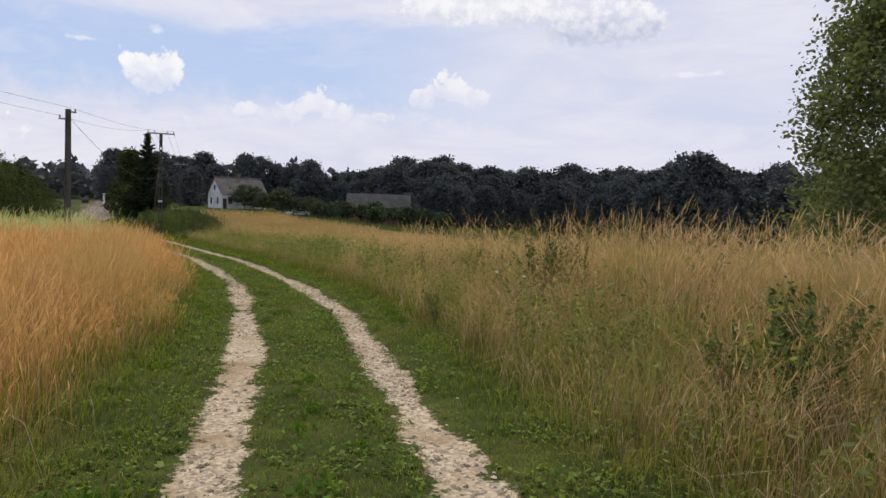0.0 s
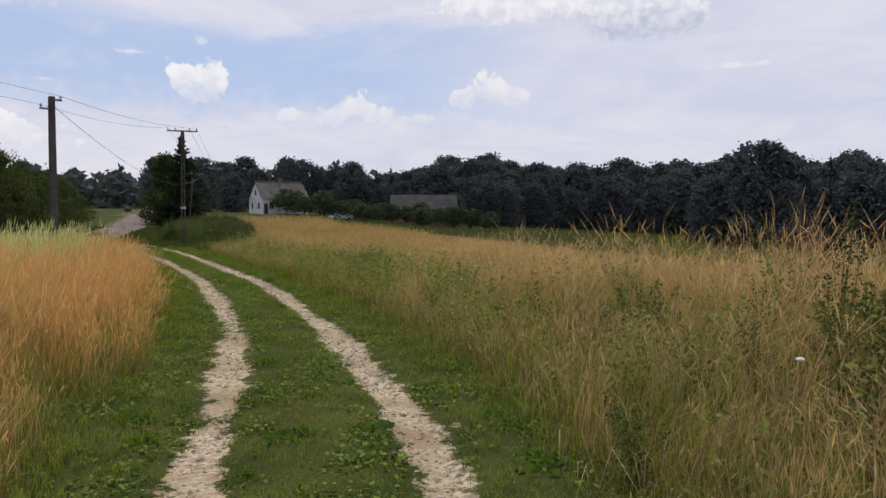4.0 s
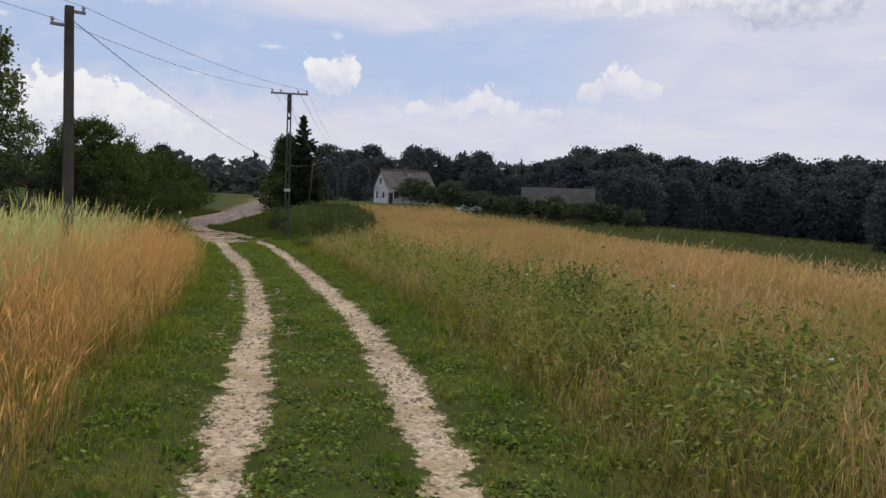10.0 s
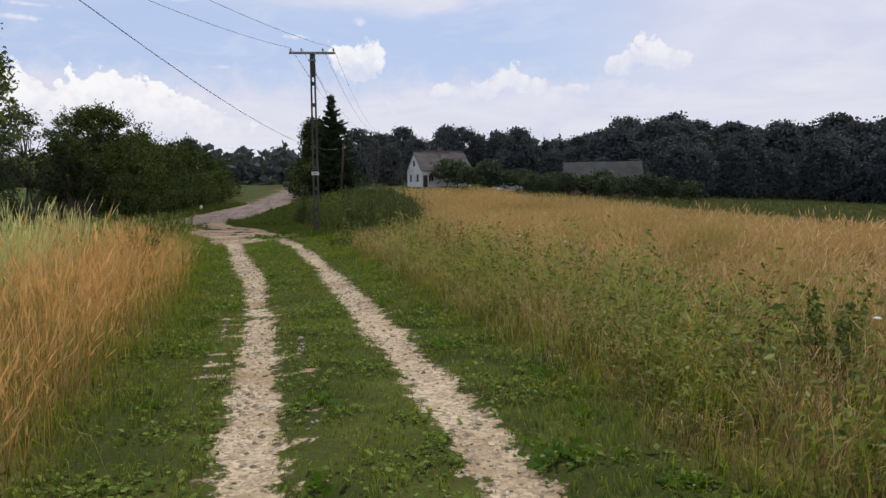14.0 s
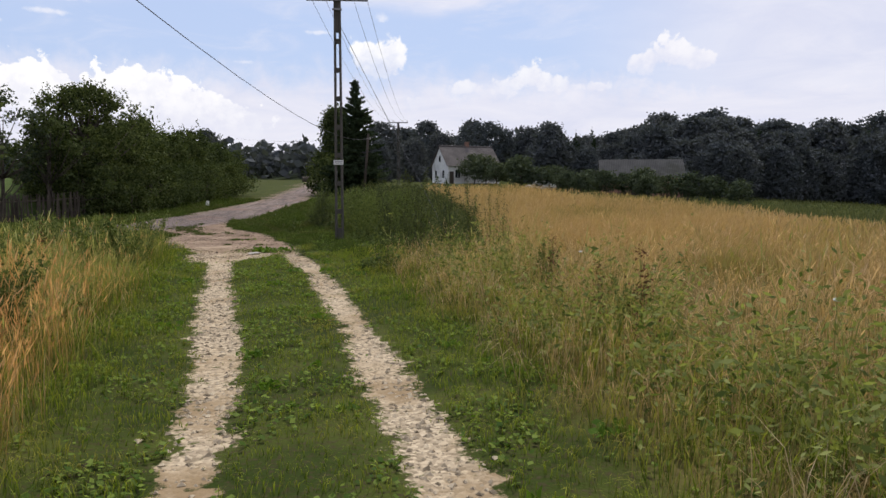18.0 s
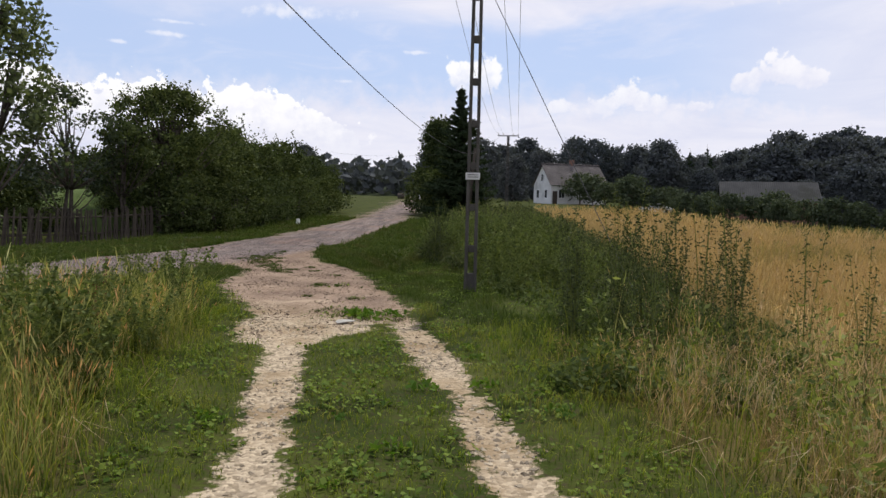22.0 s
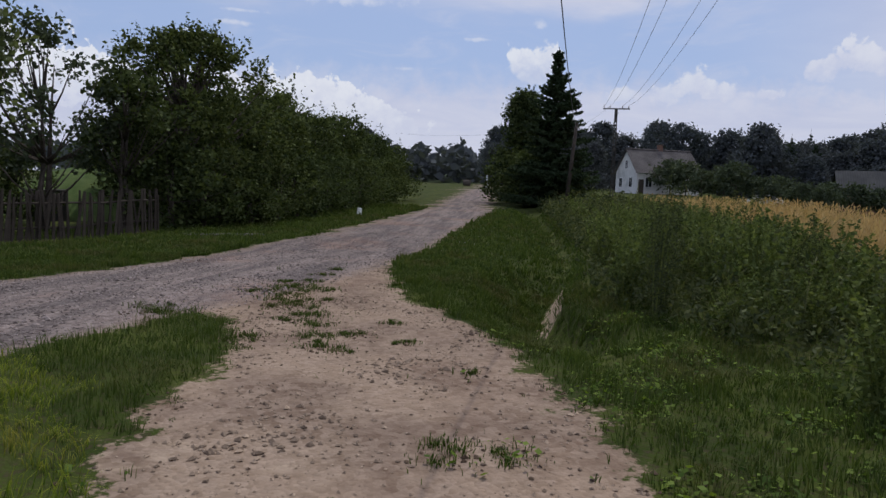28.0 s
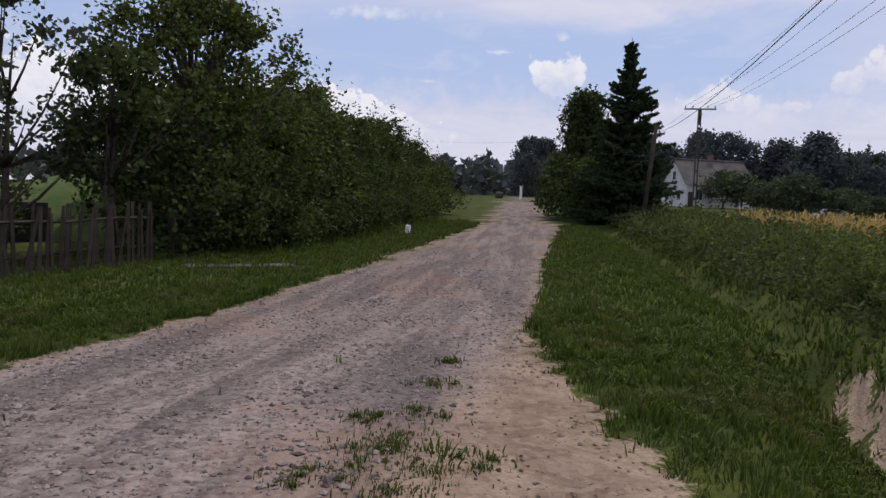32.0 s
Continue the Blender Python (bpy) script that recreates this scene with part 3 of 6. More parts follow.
def box(x0, x1, y0, y1, z0, z1, bevel=0.0, bm=None):
    bm = bm or bmesh.new()
    vs = bmesh.ops.create_cube(bm, size=1.0)["verts"]
    for v in vs:
        v.co = Vector((x0 + (v.co.x + 0.5) * (x1 - x0), y0 + (v.co.y + 0.5) * (y1 - y0), z0 + (v.co.z + 0.5) * (z1 - z0)))
    if bevel:
        bmesh.ops.bevel(bm, geom=list({e for v in vs for e in v.link_edges}), offset=bevel, segments=1, affect="EDGES")
    return bm


def tube(points, radii, sides=7, bm=None):
    """A round rod through points."""
    bm = bm or bmesh.new()
    rings = []
    for n, (p, r) in enumerate(zip(points, radii)):
        p = Vector(p)
        a, b = Vector(points[max(n - 1, 0)]), Vector(points[min(n + 1, len(points) - 1)])
        q = (b - a).to_track_quat("Z", "Y")
        rings.append([bm.verts.new(p + q @ Vector((r * math.cos(6.2832 * i / sides), r * math.sin(6.2832 * i / sides), 0))) for i in range(sides)])
    for a, b in zip(rings, rings[1:]):
        for i in range(sides):
            bm.faces.new((a[i], a[(i + 1) % sides], b[(i + 1) % sides], b[i]))
    bm.faces.new(rings[0][::-1])
    bm.faces.new(rings[-1])
    return bm


def thing(name, label, category, m=None, group="", kind=""):
    ob = tagged(new(name), label, category, group, kind)
    if m is not None:
        ob.matrix_basis = m
    return ob


def ground_at(x, y):
    return float(land(np.array([x]), np.array([y]))[0])


# ---------------------------------------------------------------- ground
def build_ground():
    def axis(*runs):
        out = []
        for a, b, s in runs:
            out += list(np.arange(a, b - 1e-6, s))
        return np.array(out + [runs[-1][1]])

    xs = axis((-2600, -600, 250), (-600, -160, 40), (-160, -60, 5), (-60, -30, 0.8), (-30, 5, 0.19), (5, 20, 0.6), (20, 90, 3), (90, 300, 15), (300, 2600, 250))
    ys = axis((-400, -60, 40), (-60, -8, 2.5), (-8, 0, 0.4), (0, 54, 0.19), (54, 75, 0.5), (75, 180, 3), (180, 400, 15), (400, 3000, 250))
    X, Y = np.meshgrid(xs, ys)
    x, y = X.ravel(), Y.ravel()
    v = np.stack([x, y, land(x, y)], 1)
    w, h = len(xs), len(ys)
    i = (np.arange(h - 1)[:, None] * w + np.arange(w - 1)).ravel()
    me = mesh_np("ground", v, np.stack([i, i + 1, i + w + 1, i + w], 1), flat=False)
    left, right = fields(x, y)
    bank = bank_face(x, y)
    me.attributes.new("bare", "FLOAT", "POINT").data.foreach_set("value", np.maximum(bareness(x, y), bank).astype(np.float32))
    ap = np.maximum(smooth(apron_depth(x, y), -0.7, 0.3) * smooth(y, 37.4, 40.5) * 0.16, 0.12 * smooth(bank, 0.1, 0.4))
    me.attributes.new("road", "FLOAT", "POINT").data.foreach_set("value", np.maximum(ap, smooth(2.2 - np.abs(road_off(x, y)), 0, 0.7)).astype(np.float32))
    gold = np.maximum(left * 0.9, right * smooth(93 + 0.25 * x - y, 0, 2.0) * smooth(-past_field(x, y), 0, 1.5) * smooth(y + 60, 0, 5)) * smooth(off_right(x, y) + 14, 0, 1)
    gold = np.where((road_off(x, y) > 2) & (y > 40), gold * smooth(past_thicket(x, y), -0.5, 1.5), gold)
    rim = np.maximum(smooth(off_right(x, y) + ripple(x, y, 4, 97), 5, 13), smooth(-off_left(x, y) + 0.6 * ripple(x, y, 3, 98), 3, 9))
    rim = np.maximum(rim, smooth(y, 37, 43) * (road_off(x, y) > 2))
    gold = gold * (0.25 + 0.75 * rim)
    me.attributes.new("straw", "FLOAT", "POINT").data.foreach_set("value", gold.astype(np.float32))
    tagged(obj("ground", me, M_GROUND), "gently sloping farmland with grass and a two-rut gravel track", "ground", kind="structure")


build_ground()


# ---------------------------------------------------------------- grass
def quads(centre, size, r, flatness=0.0, stretch=1.5):
    """Leaf-shaped four-cornered pieces at the given centres, turned at random."""
    n = len(centre)
    a = r.normal(0, 1, (n, 3))
    a[:, 2] *= 1 - flatness
    a /= np.linalg.norm(a, axis=1, keepdims=True)
    b = np.cross(a, r.normal(0, 1, (n, 3)))
    b /= np.linalg.norm(b, axis=1, keepdims=True) + 1e-9
    s = (size * r.uniform(0.6, 1.3, n))[:, None] if np.ndim(size) == 0 else (size * r.uniform(0.6, 1.3, n))[:, None]
    a, b = a * s * stretch * 0.5, b * s * 0.5
    v = np.stack([centre - a, centre + b - a * 0.1, centre + a, centre - b - a * 0.1], 1).reshape(-1, 3)
    return v, (np.arange(n) * 4)[:, None] + np.arange(4)


def blades(name, x, y, height, width, lean, label, mat, head=0.0, head_w=2.2, wind=(0.25, -0.1), seed=1, lift=0.0, tuft=0.0):
    """One mesh of bent grass stems, some with a seed head."""
    r = np.random.default_rng(seed)
    n = len(x)
    z = land(x, y) + lift
    a, b = r.uniform(0, 6.283, n), r.uniform(0, 6.283, n)
    if tuft:
        # blades of a tuft stand and lean together
        b = 3.0 * ripple(x, y, tuft * 2.6, seed + 300) + 2.6 * ripple(x, y, tuft, seed + 301) + r.normal(0, 0.8, n)
        height = height * np.clip(1 + 0.26 * ripple(x, y, tuft, seed + 302), 0.5, 1.22)
        lean = lean * np.clip(0.85 + 0.55 * ripple(x, y, tuft * 3.1, seed + 303), 0.35, 1.55)
    wx, wy = np.cos(a) * width / 2, np.sin(a) * width / 2
    k = lean * r.uniform(0.2, 1.0, n) * height
    bx, by = np.cos(b) * k + wind[0] * height * 0.5, np.sin(b) * k + wind[1] * height * 0.5
    p = np.zeros((n, 5, 3))
    p[:, 0] = np.stack([x - wx, y - wy, z - 0.02], 1)
    p[:, 1] = np.stack([x + wx, y + wy, z - 0.02], 1)
    mx, my, mz = x + bx * 0.35, y + by * 0.35, z + height * 0.58
    p[:, 2] = np.stack([mx + wx * 0.8, my + wy * 0.8, mz], 1)
    p[:, 3] = np.stack([mx - wx * 0.8, my - wy * 0.8, mz], 1)
    tz = z + height * np.sqrt(np.clip(1 - (lean * 0.6) ** 2, 0.2, 1))
    p[:, 4] = np.stack([x + bx, y + by, tz], 1)
    base = (np.arange(n) * 5)[:, None]
    f = np.concatenate([base + [0, 1, 2], base + [0, 2, 3], base + [3, 2, 4]])
    v = p.reshape(-1, 3)
    al = np.tile([0, 0, 0.55, 0.55, 0.9], n)
    if head > 0:
        pick = np.flatnonzero(r.uniform(0, 1, n) < head)
        m = len(pick)
        t, dirv = p[pick, 4], p[pick, 4] - np.stack([mx, my, mz], 1)[pick]
        dirv = dirv / np.linalg.norm(dirv, axis=1, keepdims=True)
        L = (0.12 + 0.10 * r.uniform(0, 1, m))[:, None] * np.clip(height[pick] if np.ndim(height) else height, 0.3, 1.3).reshape(-1, 1)
        side = np.stack([wx, wy, 0 * wx], 1)[pick] * head_w
        q = np.stack([t - dirv * L * 0.35, t + dirv * L * 0.25 + side, t + dirv * L, t + dirv * L * 0.25 - side], 1)
        base = (len(v) + np.arange(m) * 4)[:, None]
        v = np.concatenate([v, q.reshape(-1, 3)])
        f = np.concatenate([f, base + [0, 1, 2], base + [0, 2, 3]])
        al = np.concatenate([al, np.full(m * 4, 1.0)])
        # two side sprays off the head
        for s in (-1, 1):
            o = t + s * side * r.uniform(2.0, 7.0, (m, 1)) + dirv * L * r.uniform(-0.6, 0.3, (m, 1))
            q = np.stack([o - dirv * L * 0.22, o + side * 0.55, o + dirv * L * 0.3], 1)
            base = (len(v) + np.arange(m) * 3)[:, None]
            v = np.concatenate([v, q.reshape(-1, 3)])
            f = np.concatenate([f, base + [0, 1, 2]])
            al = np.concatenate([al, np.full(m * 3, 1.0)])
    return tagged(obj(name, mesh_np(name, v, f, al), mat), label, "grass", kind="stuff")


def scatter(n, x0, x1, y0, y1, keep, seed, near=None):
    """Random spots, kept by a chance; near: a quick first test."""
    r = np.random.default_rng(seed)
    x, y, c = r.uniform(x0, x1, n), r.uniform(y0, y1, n), r.uniform(0, 1, n)
    if near:
        ok = near(x, y)
        x, y, c = x[ok], y[ok], c[ok]
    ok = c < keep(x, y)
    return x[ok], y[ok]


def by_track(left, right, until=40.0):
    """A quick test for spots within those metres outside the two ruts, or past the track's end."""
    return lambda x, y: (y > until) | ((off_left(x, y) > -left) & (off_right(x, y) < right))


def tufted(x, y, size, seed):
    """Keeps more in tufts than between them."""
    return 0.55 + 0.45 * np.clip(ripple(x, y, size, seed) * 1.4, -1, 1)


TUFTS = [(-23.3, 45.5, 0.30), (-23.0, 45.1, 0.24), (-22.7, 44.7, 0.26), (-22.5, 44.3, 0.18), (-23.5, 44.9, 0.12), (-22.9, 45.7, 0.14), (-22.2, 44.6, 0.10), (-23.4, 43.3, 0.2), (-21.9, 43.8, 0.12), (-22.4, 45.1, 0.10),
         (-18.6, 41.4, 0.20), (-18.3, 41.55, 0.14), (-16.3, 38.9, 0.42), (-15.9, 39.1, 0.36), (-16.7, 39.0, 0.3), (-19.3, 42.9, 0.08), (-20.3, 43.6, 0.10), (-21.0, 44.4, 0.10), (-17.2, 40.2, 0.10), (-18.0, 40.0, 0.09),
         (-22.5, 44.65, 0.2), (-22.0, 44.2, 0.22), (-21.57, 43.84, 0.2), (-21.2, 43.35, 0.2), (-20.9, 42.95, 0.16), (-20.6, 42.9, 0.12), (-20.95, 43.6, 0.16), (-23.8, 45.95, 0.16), (-23.44, 45.6, 0.2), (-23.1, 43.1, 0.22), (-21.7, 42.75, 0.2), (-23.9, 46.9, 0.12), (-23.6, 46.2, 0.14), (-24.2, 47.6, 0.10), (-21.6, 42.9, 0.14)]


BEDS = [(-5.0, 24.9, 0.9), (-4.4, 25.8, 1.0), (-3.7, 23.2, 0.9), (-2.8, 21.0, 0.9), (-3.2, 22.2, 0.8), (-2.0, 19.2, 0.8), (-1.0, 20.4, 0.9), (-6.6, 28.5, 0.8), (-7.0, 29.6, 0.7), (-5.5, 26.6, 0.7), (-3.0, 24.6, 0.9), (-5.6, 28.0, 0.7), (1.4, 11.4, 0.6), (2.1, 8.0, 0.5), (-2.2, 22.8, 0.8)]


def build_grass():
    def along_track(n, y0, y1, rut, sign, reach, power, seed):
        r = np.random.default_rng(seed)
        y = r.uniform(y0, y1, n)
        q = 0.75 + reach * r.uniform(0, 1, n) ** power
        s = np.interp(y + 0.5, *rut) - np.interp(y - 0.5, *rut)
        return np.interp(y, *rut) + sign * q * np.sqrt(1 + s * s), y, q, r

    # left field: russet, dense near the track
    x, y, l, r = along_track(190000, -1.5, 39.5, LEFT_RUT, -1, 13.0, 1.9, 1)
    ok = r.uniform(0, 1, len(x)) < fields(x, y)[0] * tufted(x, y, 0.9, 31) * (1 - 0.82 * smooth(y, 29.5, 33.5))
    x, y, l = x[ok], y[ok], l[ok]
    pale = smooth(l, 1.9, 3.8) * smooth(y, 17, 23) * (1 - 0.6 * smooth(y, 32, 35))
    pick = r.uniform(0, 1, len(x)) < np.clip(pale, 0, 0.93)
    h = (0.52 + 0.46 * r.uniform(0, 1, len(x))) * (0.60 + 0.40 * smooth(l, 0.8, 2.2)) * (1 + 0.12 * ripple(x, y, 3, 33)) * (1 - 0.32 * smooth(y, 28, 34))
    w = 0.0021 + 0.0009 * np.clip(l, 0, 14)
    blades("field_grass", x[~pick], y[~pick], h[~pick], w[~pick], 0.48, "dense russet bent grass of an unmown field", M_GRASS_LEFT, 0.9, 3.0, (0.20, -0.12), 5, tuft=0.55)
    blades("reed_grass", x[pick], y[pick], h[pick] * 1.22, w[pick] * 1.3, 0.40, "pale green reed grass with feathery heads", M_GRASS_PALE, 0.5, 2.2, (0.30, -0.1), 6, tuft=0.5)

    def keep_w(x, y):
        return fields(x, y)[0] * (0.35 + 0.65 * tufted(x, y, 1.1, 35)) * smooth(y, 28.5, 32.5)
    x, y = scatter(80000, -25, -12, 28.5, 40.5, keep_w, 36)
    r = np.random.default_rng(37)
    blades("wayside_grass", x, y, 0.30 + 0.42 * r.uniform(0, 1, len(x)), np.full(len(x), 0.006), 0.6, "rank green grass at the corner of the field", M_RANK, 0.25, 2.0, (0.15, -0.1), 38, tuft=0.5)

    # right field: golden with green in it
    x, y, q, r = along_track(225000, -1.5, 40.0, RIGHT_RUT, 1, 17.0, 1.9, 7)
    ok = r.uniform(0, 1, len(x)) < fields(x, y)[1] * smooth(-past_field(x, y), -1.0, 0.5) * tufted(x, y, 0.8, 41) * (1 - 0.7 * smooth(y, 36.0, 39.5) * (past_thicket(x, y) < 0.5))
    x, y, q = x[ok], y[ok], q[ok]
    tall = 0.78 + 0.44 * smooth(20 - y, 0, 5)
    h = (0.46 + 0.52 * r.uniform(0, 1, len(x))) * (0.52 + 0.48 * smooth(q, 0.9, 3.0)) * (1 + 0.16 * ripple(x, y, 3.0, 43)) * tall
    w = 0.0020 + 0.0009 * np.clip(q, 0, 24)
    blades("meadow_grass", x, y, h, w, 0.88, "tall golden meadow grass with green stems among it", M_GRASS_RIGHT, 0.6, 2.0, (0.12, -0.15), 9, tuft=0.6)

    # leafy thicket between the ditch and the field
    r = np.random.default_rng(41)
    n = 15000
    y = 36.5 + 50 * r.uniform(0, 1, n) ** 1.5
    t = r.uniform(0, 1, n)
    inner = np.interp(y, [36.5, 40.0, 44.7, 46.7, 49.3, 52.5, 54.8, 62.5, 78.5, 92.0], [-12.9, -14.6, -17.3, -19.4, -20.3, -21.3, -22.2, -25.5, -32.7, -38.5])
    outer = np.interp(y, [p[1] for p in THICKET], [p[0] for p in THICKET]) + 0.5 * ripple(t * 9, y, 2.5, 44)
    x = inner + (outer - inner) * t
    d, s = to_line(x, y, DITCH)
    ok = ((d * s > 0.38) | (y < 44)) & (r.uniform(0, 1, n) < 0.55 + 0.45 * smooth(y, 43, 46)) & (apron_depth(x, y) < -1.9) & (np.hypot(x + 16.0, y - 42.1) > 0.45)
    x, y, t = x[ok], y[ok], t[ok]
    n = len(x)
    h = (0.30 + 0.85 * r.uniform(0, 1, n) ** 2.0) * (0.78 + 0.42 * ripple(x, y, 1.7, 45)) * (0.38 + 0.62 * smooth(y, 42.5, 46.5))
    h = np.maximum(h, 0.16)
    h = h * (0.6 + 0.4 * smooth(np.minimum(t, 1 - t), 0.0, 0.25))
    far = np.maximum(y - 44, 0)
    pick = r.uniform(0, 1, n) < 0.7
    blades("thicket_grass", x[pick], y[pick], (h * r.uniform(0.75, 1.25, n))[pick], (0.006 + 0.0006 * far)[pick], 0.7, "rank green grass among the ditch weeds", M_DITCHGRASS, 0.3, 2.0, (0.1, -0.1), 42)
    k = 8
    c = np.repeat(np.stack([x, y, land(x, y)], 1), k, 0)
    up = r.uniform(0.12, 1.0, n * k)
    c[:, 2] += up * np.repeat(h, k)
    c[:, :2] += r.normal(0, 1, (n * k, 2)) * (0.05 + 0.10 * (1 - up))[:, None]
    size = 0.034 + 0.0018 * np.repeat(far, k)
    near = c[:, 1] < 44.6
    for name, pick, mat, label in (("verge_weeds", near, M_NETTLE, "fresh green weeds beside the pole at the junction"), ("ditch_thicket", ~near, M_THICKET, "dense dull green weeds between ditch and field")):
        v, f = quads(c[pick], size[pick], r, 0.3, 2.2)
        tagged(obj(name, mesh_np(name, v, f), mat), label, "weeds", kind="stuff")

    # leafy stems thick along the edge of the right field, thickest in some beds
    def keep_m(x, y):
        q = off_right(x, y)
        band = np.exp(-((q - 2.3) / 1.25) ** 2) * (q > 0.9)
        bed = 0.0
        for bx, by, br in BEDS:
            bed = np.maximum(bed, np.exp(-((x - bx) ** 2 + (y - by) ** 2) / br ** 2))
        return fields(x, y)[1] * np.maximum(smooth(bed, 0.25, 0.7) * (0.45 + 0.55 * tufted(x, y, 0.5, 68)), 0.6 * band * smooth(ripple(x, y, 3.2, 62) + 0.5 * ripple(x, y, 0.9, 63) + 0.35 * smooth(y, 10, 15) - 0.3 * smooth(y, 31, 35), -0.15, 0.75)) * (y < 38)
    x, y = scatter(120000, -17, 7, 2, 38, keep_m, 64, by_track(0.0, 6.5))
    r = np.random.default_rng(65)
    n, k = len(x), 14
    h = (0.30 + 0.60 * r.uniform(0, 1, n) ** 1.3) * (1 + 0.3 * ripple(x, y, 1.1, 66))
    blades("edge_stems", x, y, h, np.full(n, 0.006), 0.4, "green stalks of weeds at the edge of the meadow", M_RANK, 0.2, 2.0, (0.05, -0.1), 67)
    c = np.repeat(np.stack([x, y, land(x, y)], 1), k, 0)
    up = r.uniform(0.10, 1.0, n * k)
    c[:, 2] += up * np.repeat(h, k)
    c[:, :2] += r.normal(0, 1, (n * k, 2)) * (0.03 + 0.07 * (1 - up))[:, None]
    v, f = quads(c, 0.025, r, 0.3, 2.6)
    tagged(obj("edge_weeds", mesh_np("edge_weeds", v, f), M_WEED), "leafy green weeds along the edge of the golden meadow", "weeds", kind="stuff")

    def keep_u(x, y):
        lf, rt = fields(x, y)
        return np.maximum(lf * np.exp(-((-off_left(x, y) - 1.2) / 0.7) ** 2), rt * np.exp(-((off_right(x, y) - 1.5) / 1.1) ** 2)) * (0.5 + 0.5 * tufted(x, y, 1.2, 46)) * (y < 42)
    x, y = scatter(330000, -22, 6, 0, 42, keep_u, 25, by_track(3.4, 4.5))
    r = np.random.default_rng(26)
    blades("edge_grass", x, y, 0.22 + 0.32 * r.uniform(0, 1, len(x)), np.full(len(x), 0.006), 0.8, "green grass blades thick at the edge of the tall field", M_GRASS_SHORT, 0.0, 2, (0, -0.1), 27, tuft=0.4)

    # far ripe field, and the green strip past it
    def keep_f(x, y):
        return fields(x, y)[1] * smooth(93 + 0.25 * x - y, 0, 2.0) * smooth(-past_field(x, y), -0.6, 1.2) * np.where(y < 40, off_right(x, y) > 14, past_thicket(x, y) > -0.3) * np.clip(1.25 - np.hypot(x + 10, y - 25) / 110, 0.25, 1)
    x, y = scatter(150000, -46, 20, 2, 104, keep_f, 10, lambda x, y: past_field(x, y) < 1)
    xn, yn = scatter(60000, -20, 6, 34, 62, lambda x, y: fields(x, y)[1] * smooth(-past_field(x, y), -0.6, 1.2) * np.where(y < 40, off_right(x, y) > 6, past_thicket(x, y) > -0.3), 34)
    x, y = np.concatenate([x, xn]), np.concatenate([y, yn])
    r = np.random.default_rng(11)
    dist = np.minimum(np.minimum(np.hypot(x + 8, y - 22), np.hypot(x + 15, y - 37)), np.hypot(x + 2, y - 8))
    blades("ripe_field", x, y, (0.42 + 0.28 * r.uniform(0, 1, len(x))) * (1 + 0.45 * smooth(y, 48, 58)), 0.004 + dist * 0.0008, 0.45, "wide ripe golden grass field sloping away", M_GRASS_FAR, 0.3, 2.0, (0.1, -0.1), 12)
    # green meadow from the field's edge down to the wood
    x, y = scatter(110000, -60, 80, 8, 185, lambda x, y: np.maximum(smooth(past_field(x, y), 0, 2.0), smooth(y - 93.5 - 0.25 * x, 0, 1.5)) * (road_off(x, y) > 6) * np.clip(1.2 - np.hypot(x, y - 40) / 170, 0.3, 1) * (0.4 + 0.6 * tufted(x, y, 9.0, 48)), 13, lambda x, y: (past_field(x, y) > -0.5) & (x - 26 < 0.45 * y))
    r = np.random.default_rng(14)
    dist = np.hypot(x + 5, y - 22)
    blades("meadow_strip", x, y, 0.3 + 0.3 * r.uniform(0, 1, len(x)), 0.012 + 0.0009 * dist, 0.45, "darker green meadow falling away to the wood", M_MEADOW, 0.0, 2.0, (0, 0), 15)

    # short grass of verges, the strip between the ruts, and the road's shoulders
    def keep_s(x, y):
        lf, rt = fields(x, y)
        q = np.abs(road_off(x, y))
        reach = np.maximum((off_left(x, y) > -2.4) & (off_right(x, y) < 2.6) & (y < 40), (q < 9.5) | (apron_depth(x, y) > -5))
        mid = (off_left(x, y) > 0) & (off_right(x, y) < 0) & (y < 38.5)
        far = np.clip(1.3 - np.maximum(y - 40, 0) / 40, 0.35, 1)
        wear = 1 - smooth(bareness(x, y) + 0.35 * ripple(x, y, 0.35, 51), 0.18, 0.55) * np.where(y > 40, 1.0, 0.994)
        for tx, ty, ts in TUFTS:
            wear = np.maximum(wear, 1.1 * np.exp(-((x - tx) ** 2 + (y - ty) ** 2) / ts ** 2) * (ripple(x, y, 0.22, 57) > -0.35))
        wear = wear * (1 - 0.9 * smooth(bank_face(x, y) + 0.4 * ripple(x, y, 0.5, 60), 0.2, 0.6))
        return reach * (1 - 0.85 * np.maximum(lf, rt)) * wear * np.where(mid, 0.95, 0.85) * far * (0.7 + 0.3 * tufted(x, y, 0.3, 52))
    xa, ya = scatter(900000, -20, 3.2, 0.5, 40, lambda x, y: keep_s(x, y) * (road_off(x, y) > 3.5), 16, by_track(2.4, 2.6, 37.0))
    other = lambda x, y: keep_s(x, y) * ((y >= 40) | (road_off(x, y) <= 3.5))
    xb, yb = scatter(420000, -31, -15, 36, 53, lambda x, y: other(x, y) * smooth(53 - y, 0, 6) * smooth(x, -31, -27.5), 17)
    xc, yc = scatter(330000, -44, -16, 34, 74, other, 28)
    xb, yb = np.concatenate([xb, xc]), np.concatenate([yb, yc])
    x, y = np.concatenate([xa, xb]), np.concatenate([ya, yb])
    r = np.random.default_rng(18)
    l, q = off_left(x, y), off_right(x, y)
    mid = (l > 0) & (q < 0) & (y < 38.5)
    rim = np.maximum(smooth(-l, 0.45, 1.2), smooth(q, 0.45, 1.2)) * (y < 40)
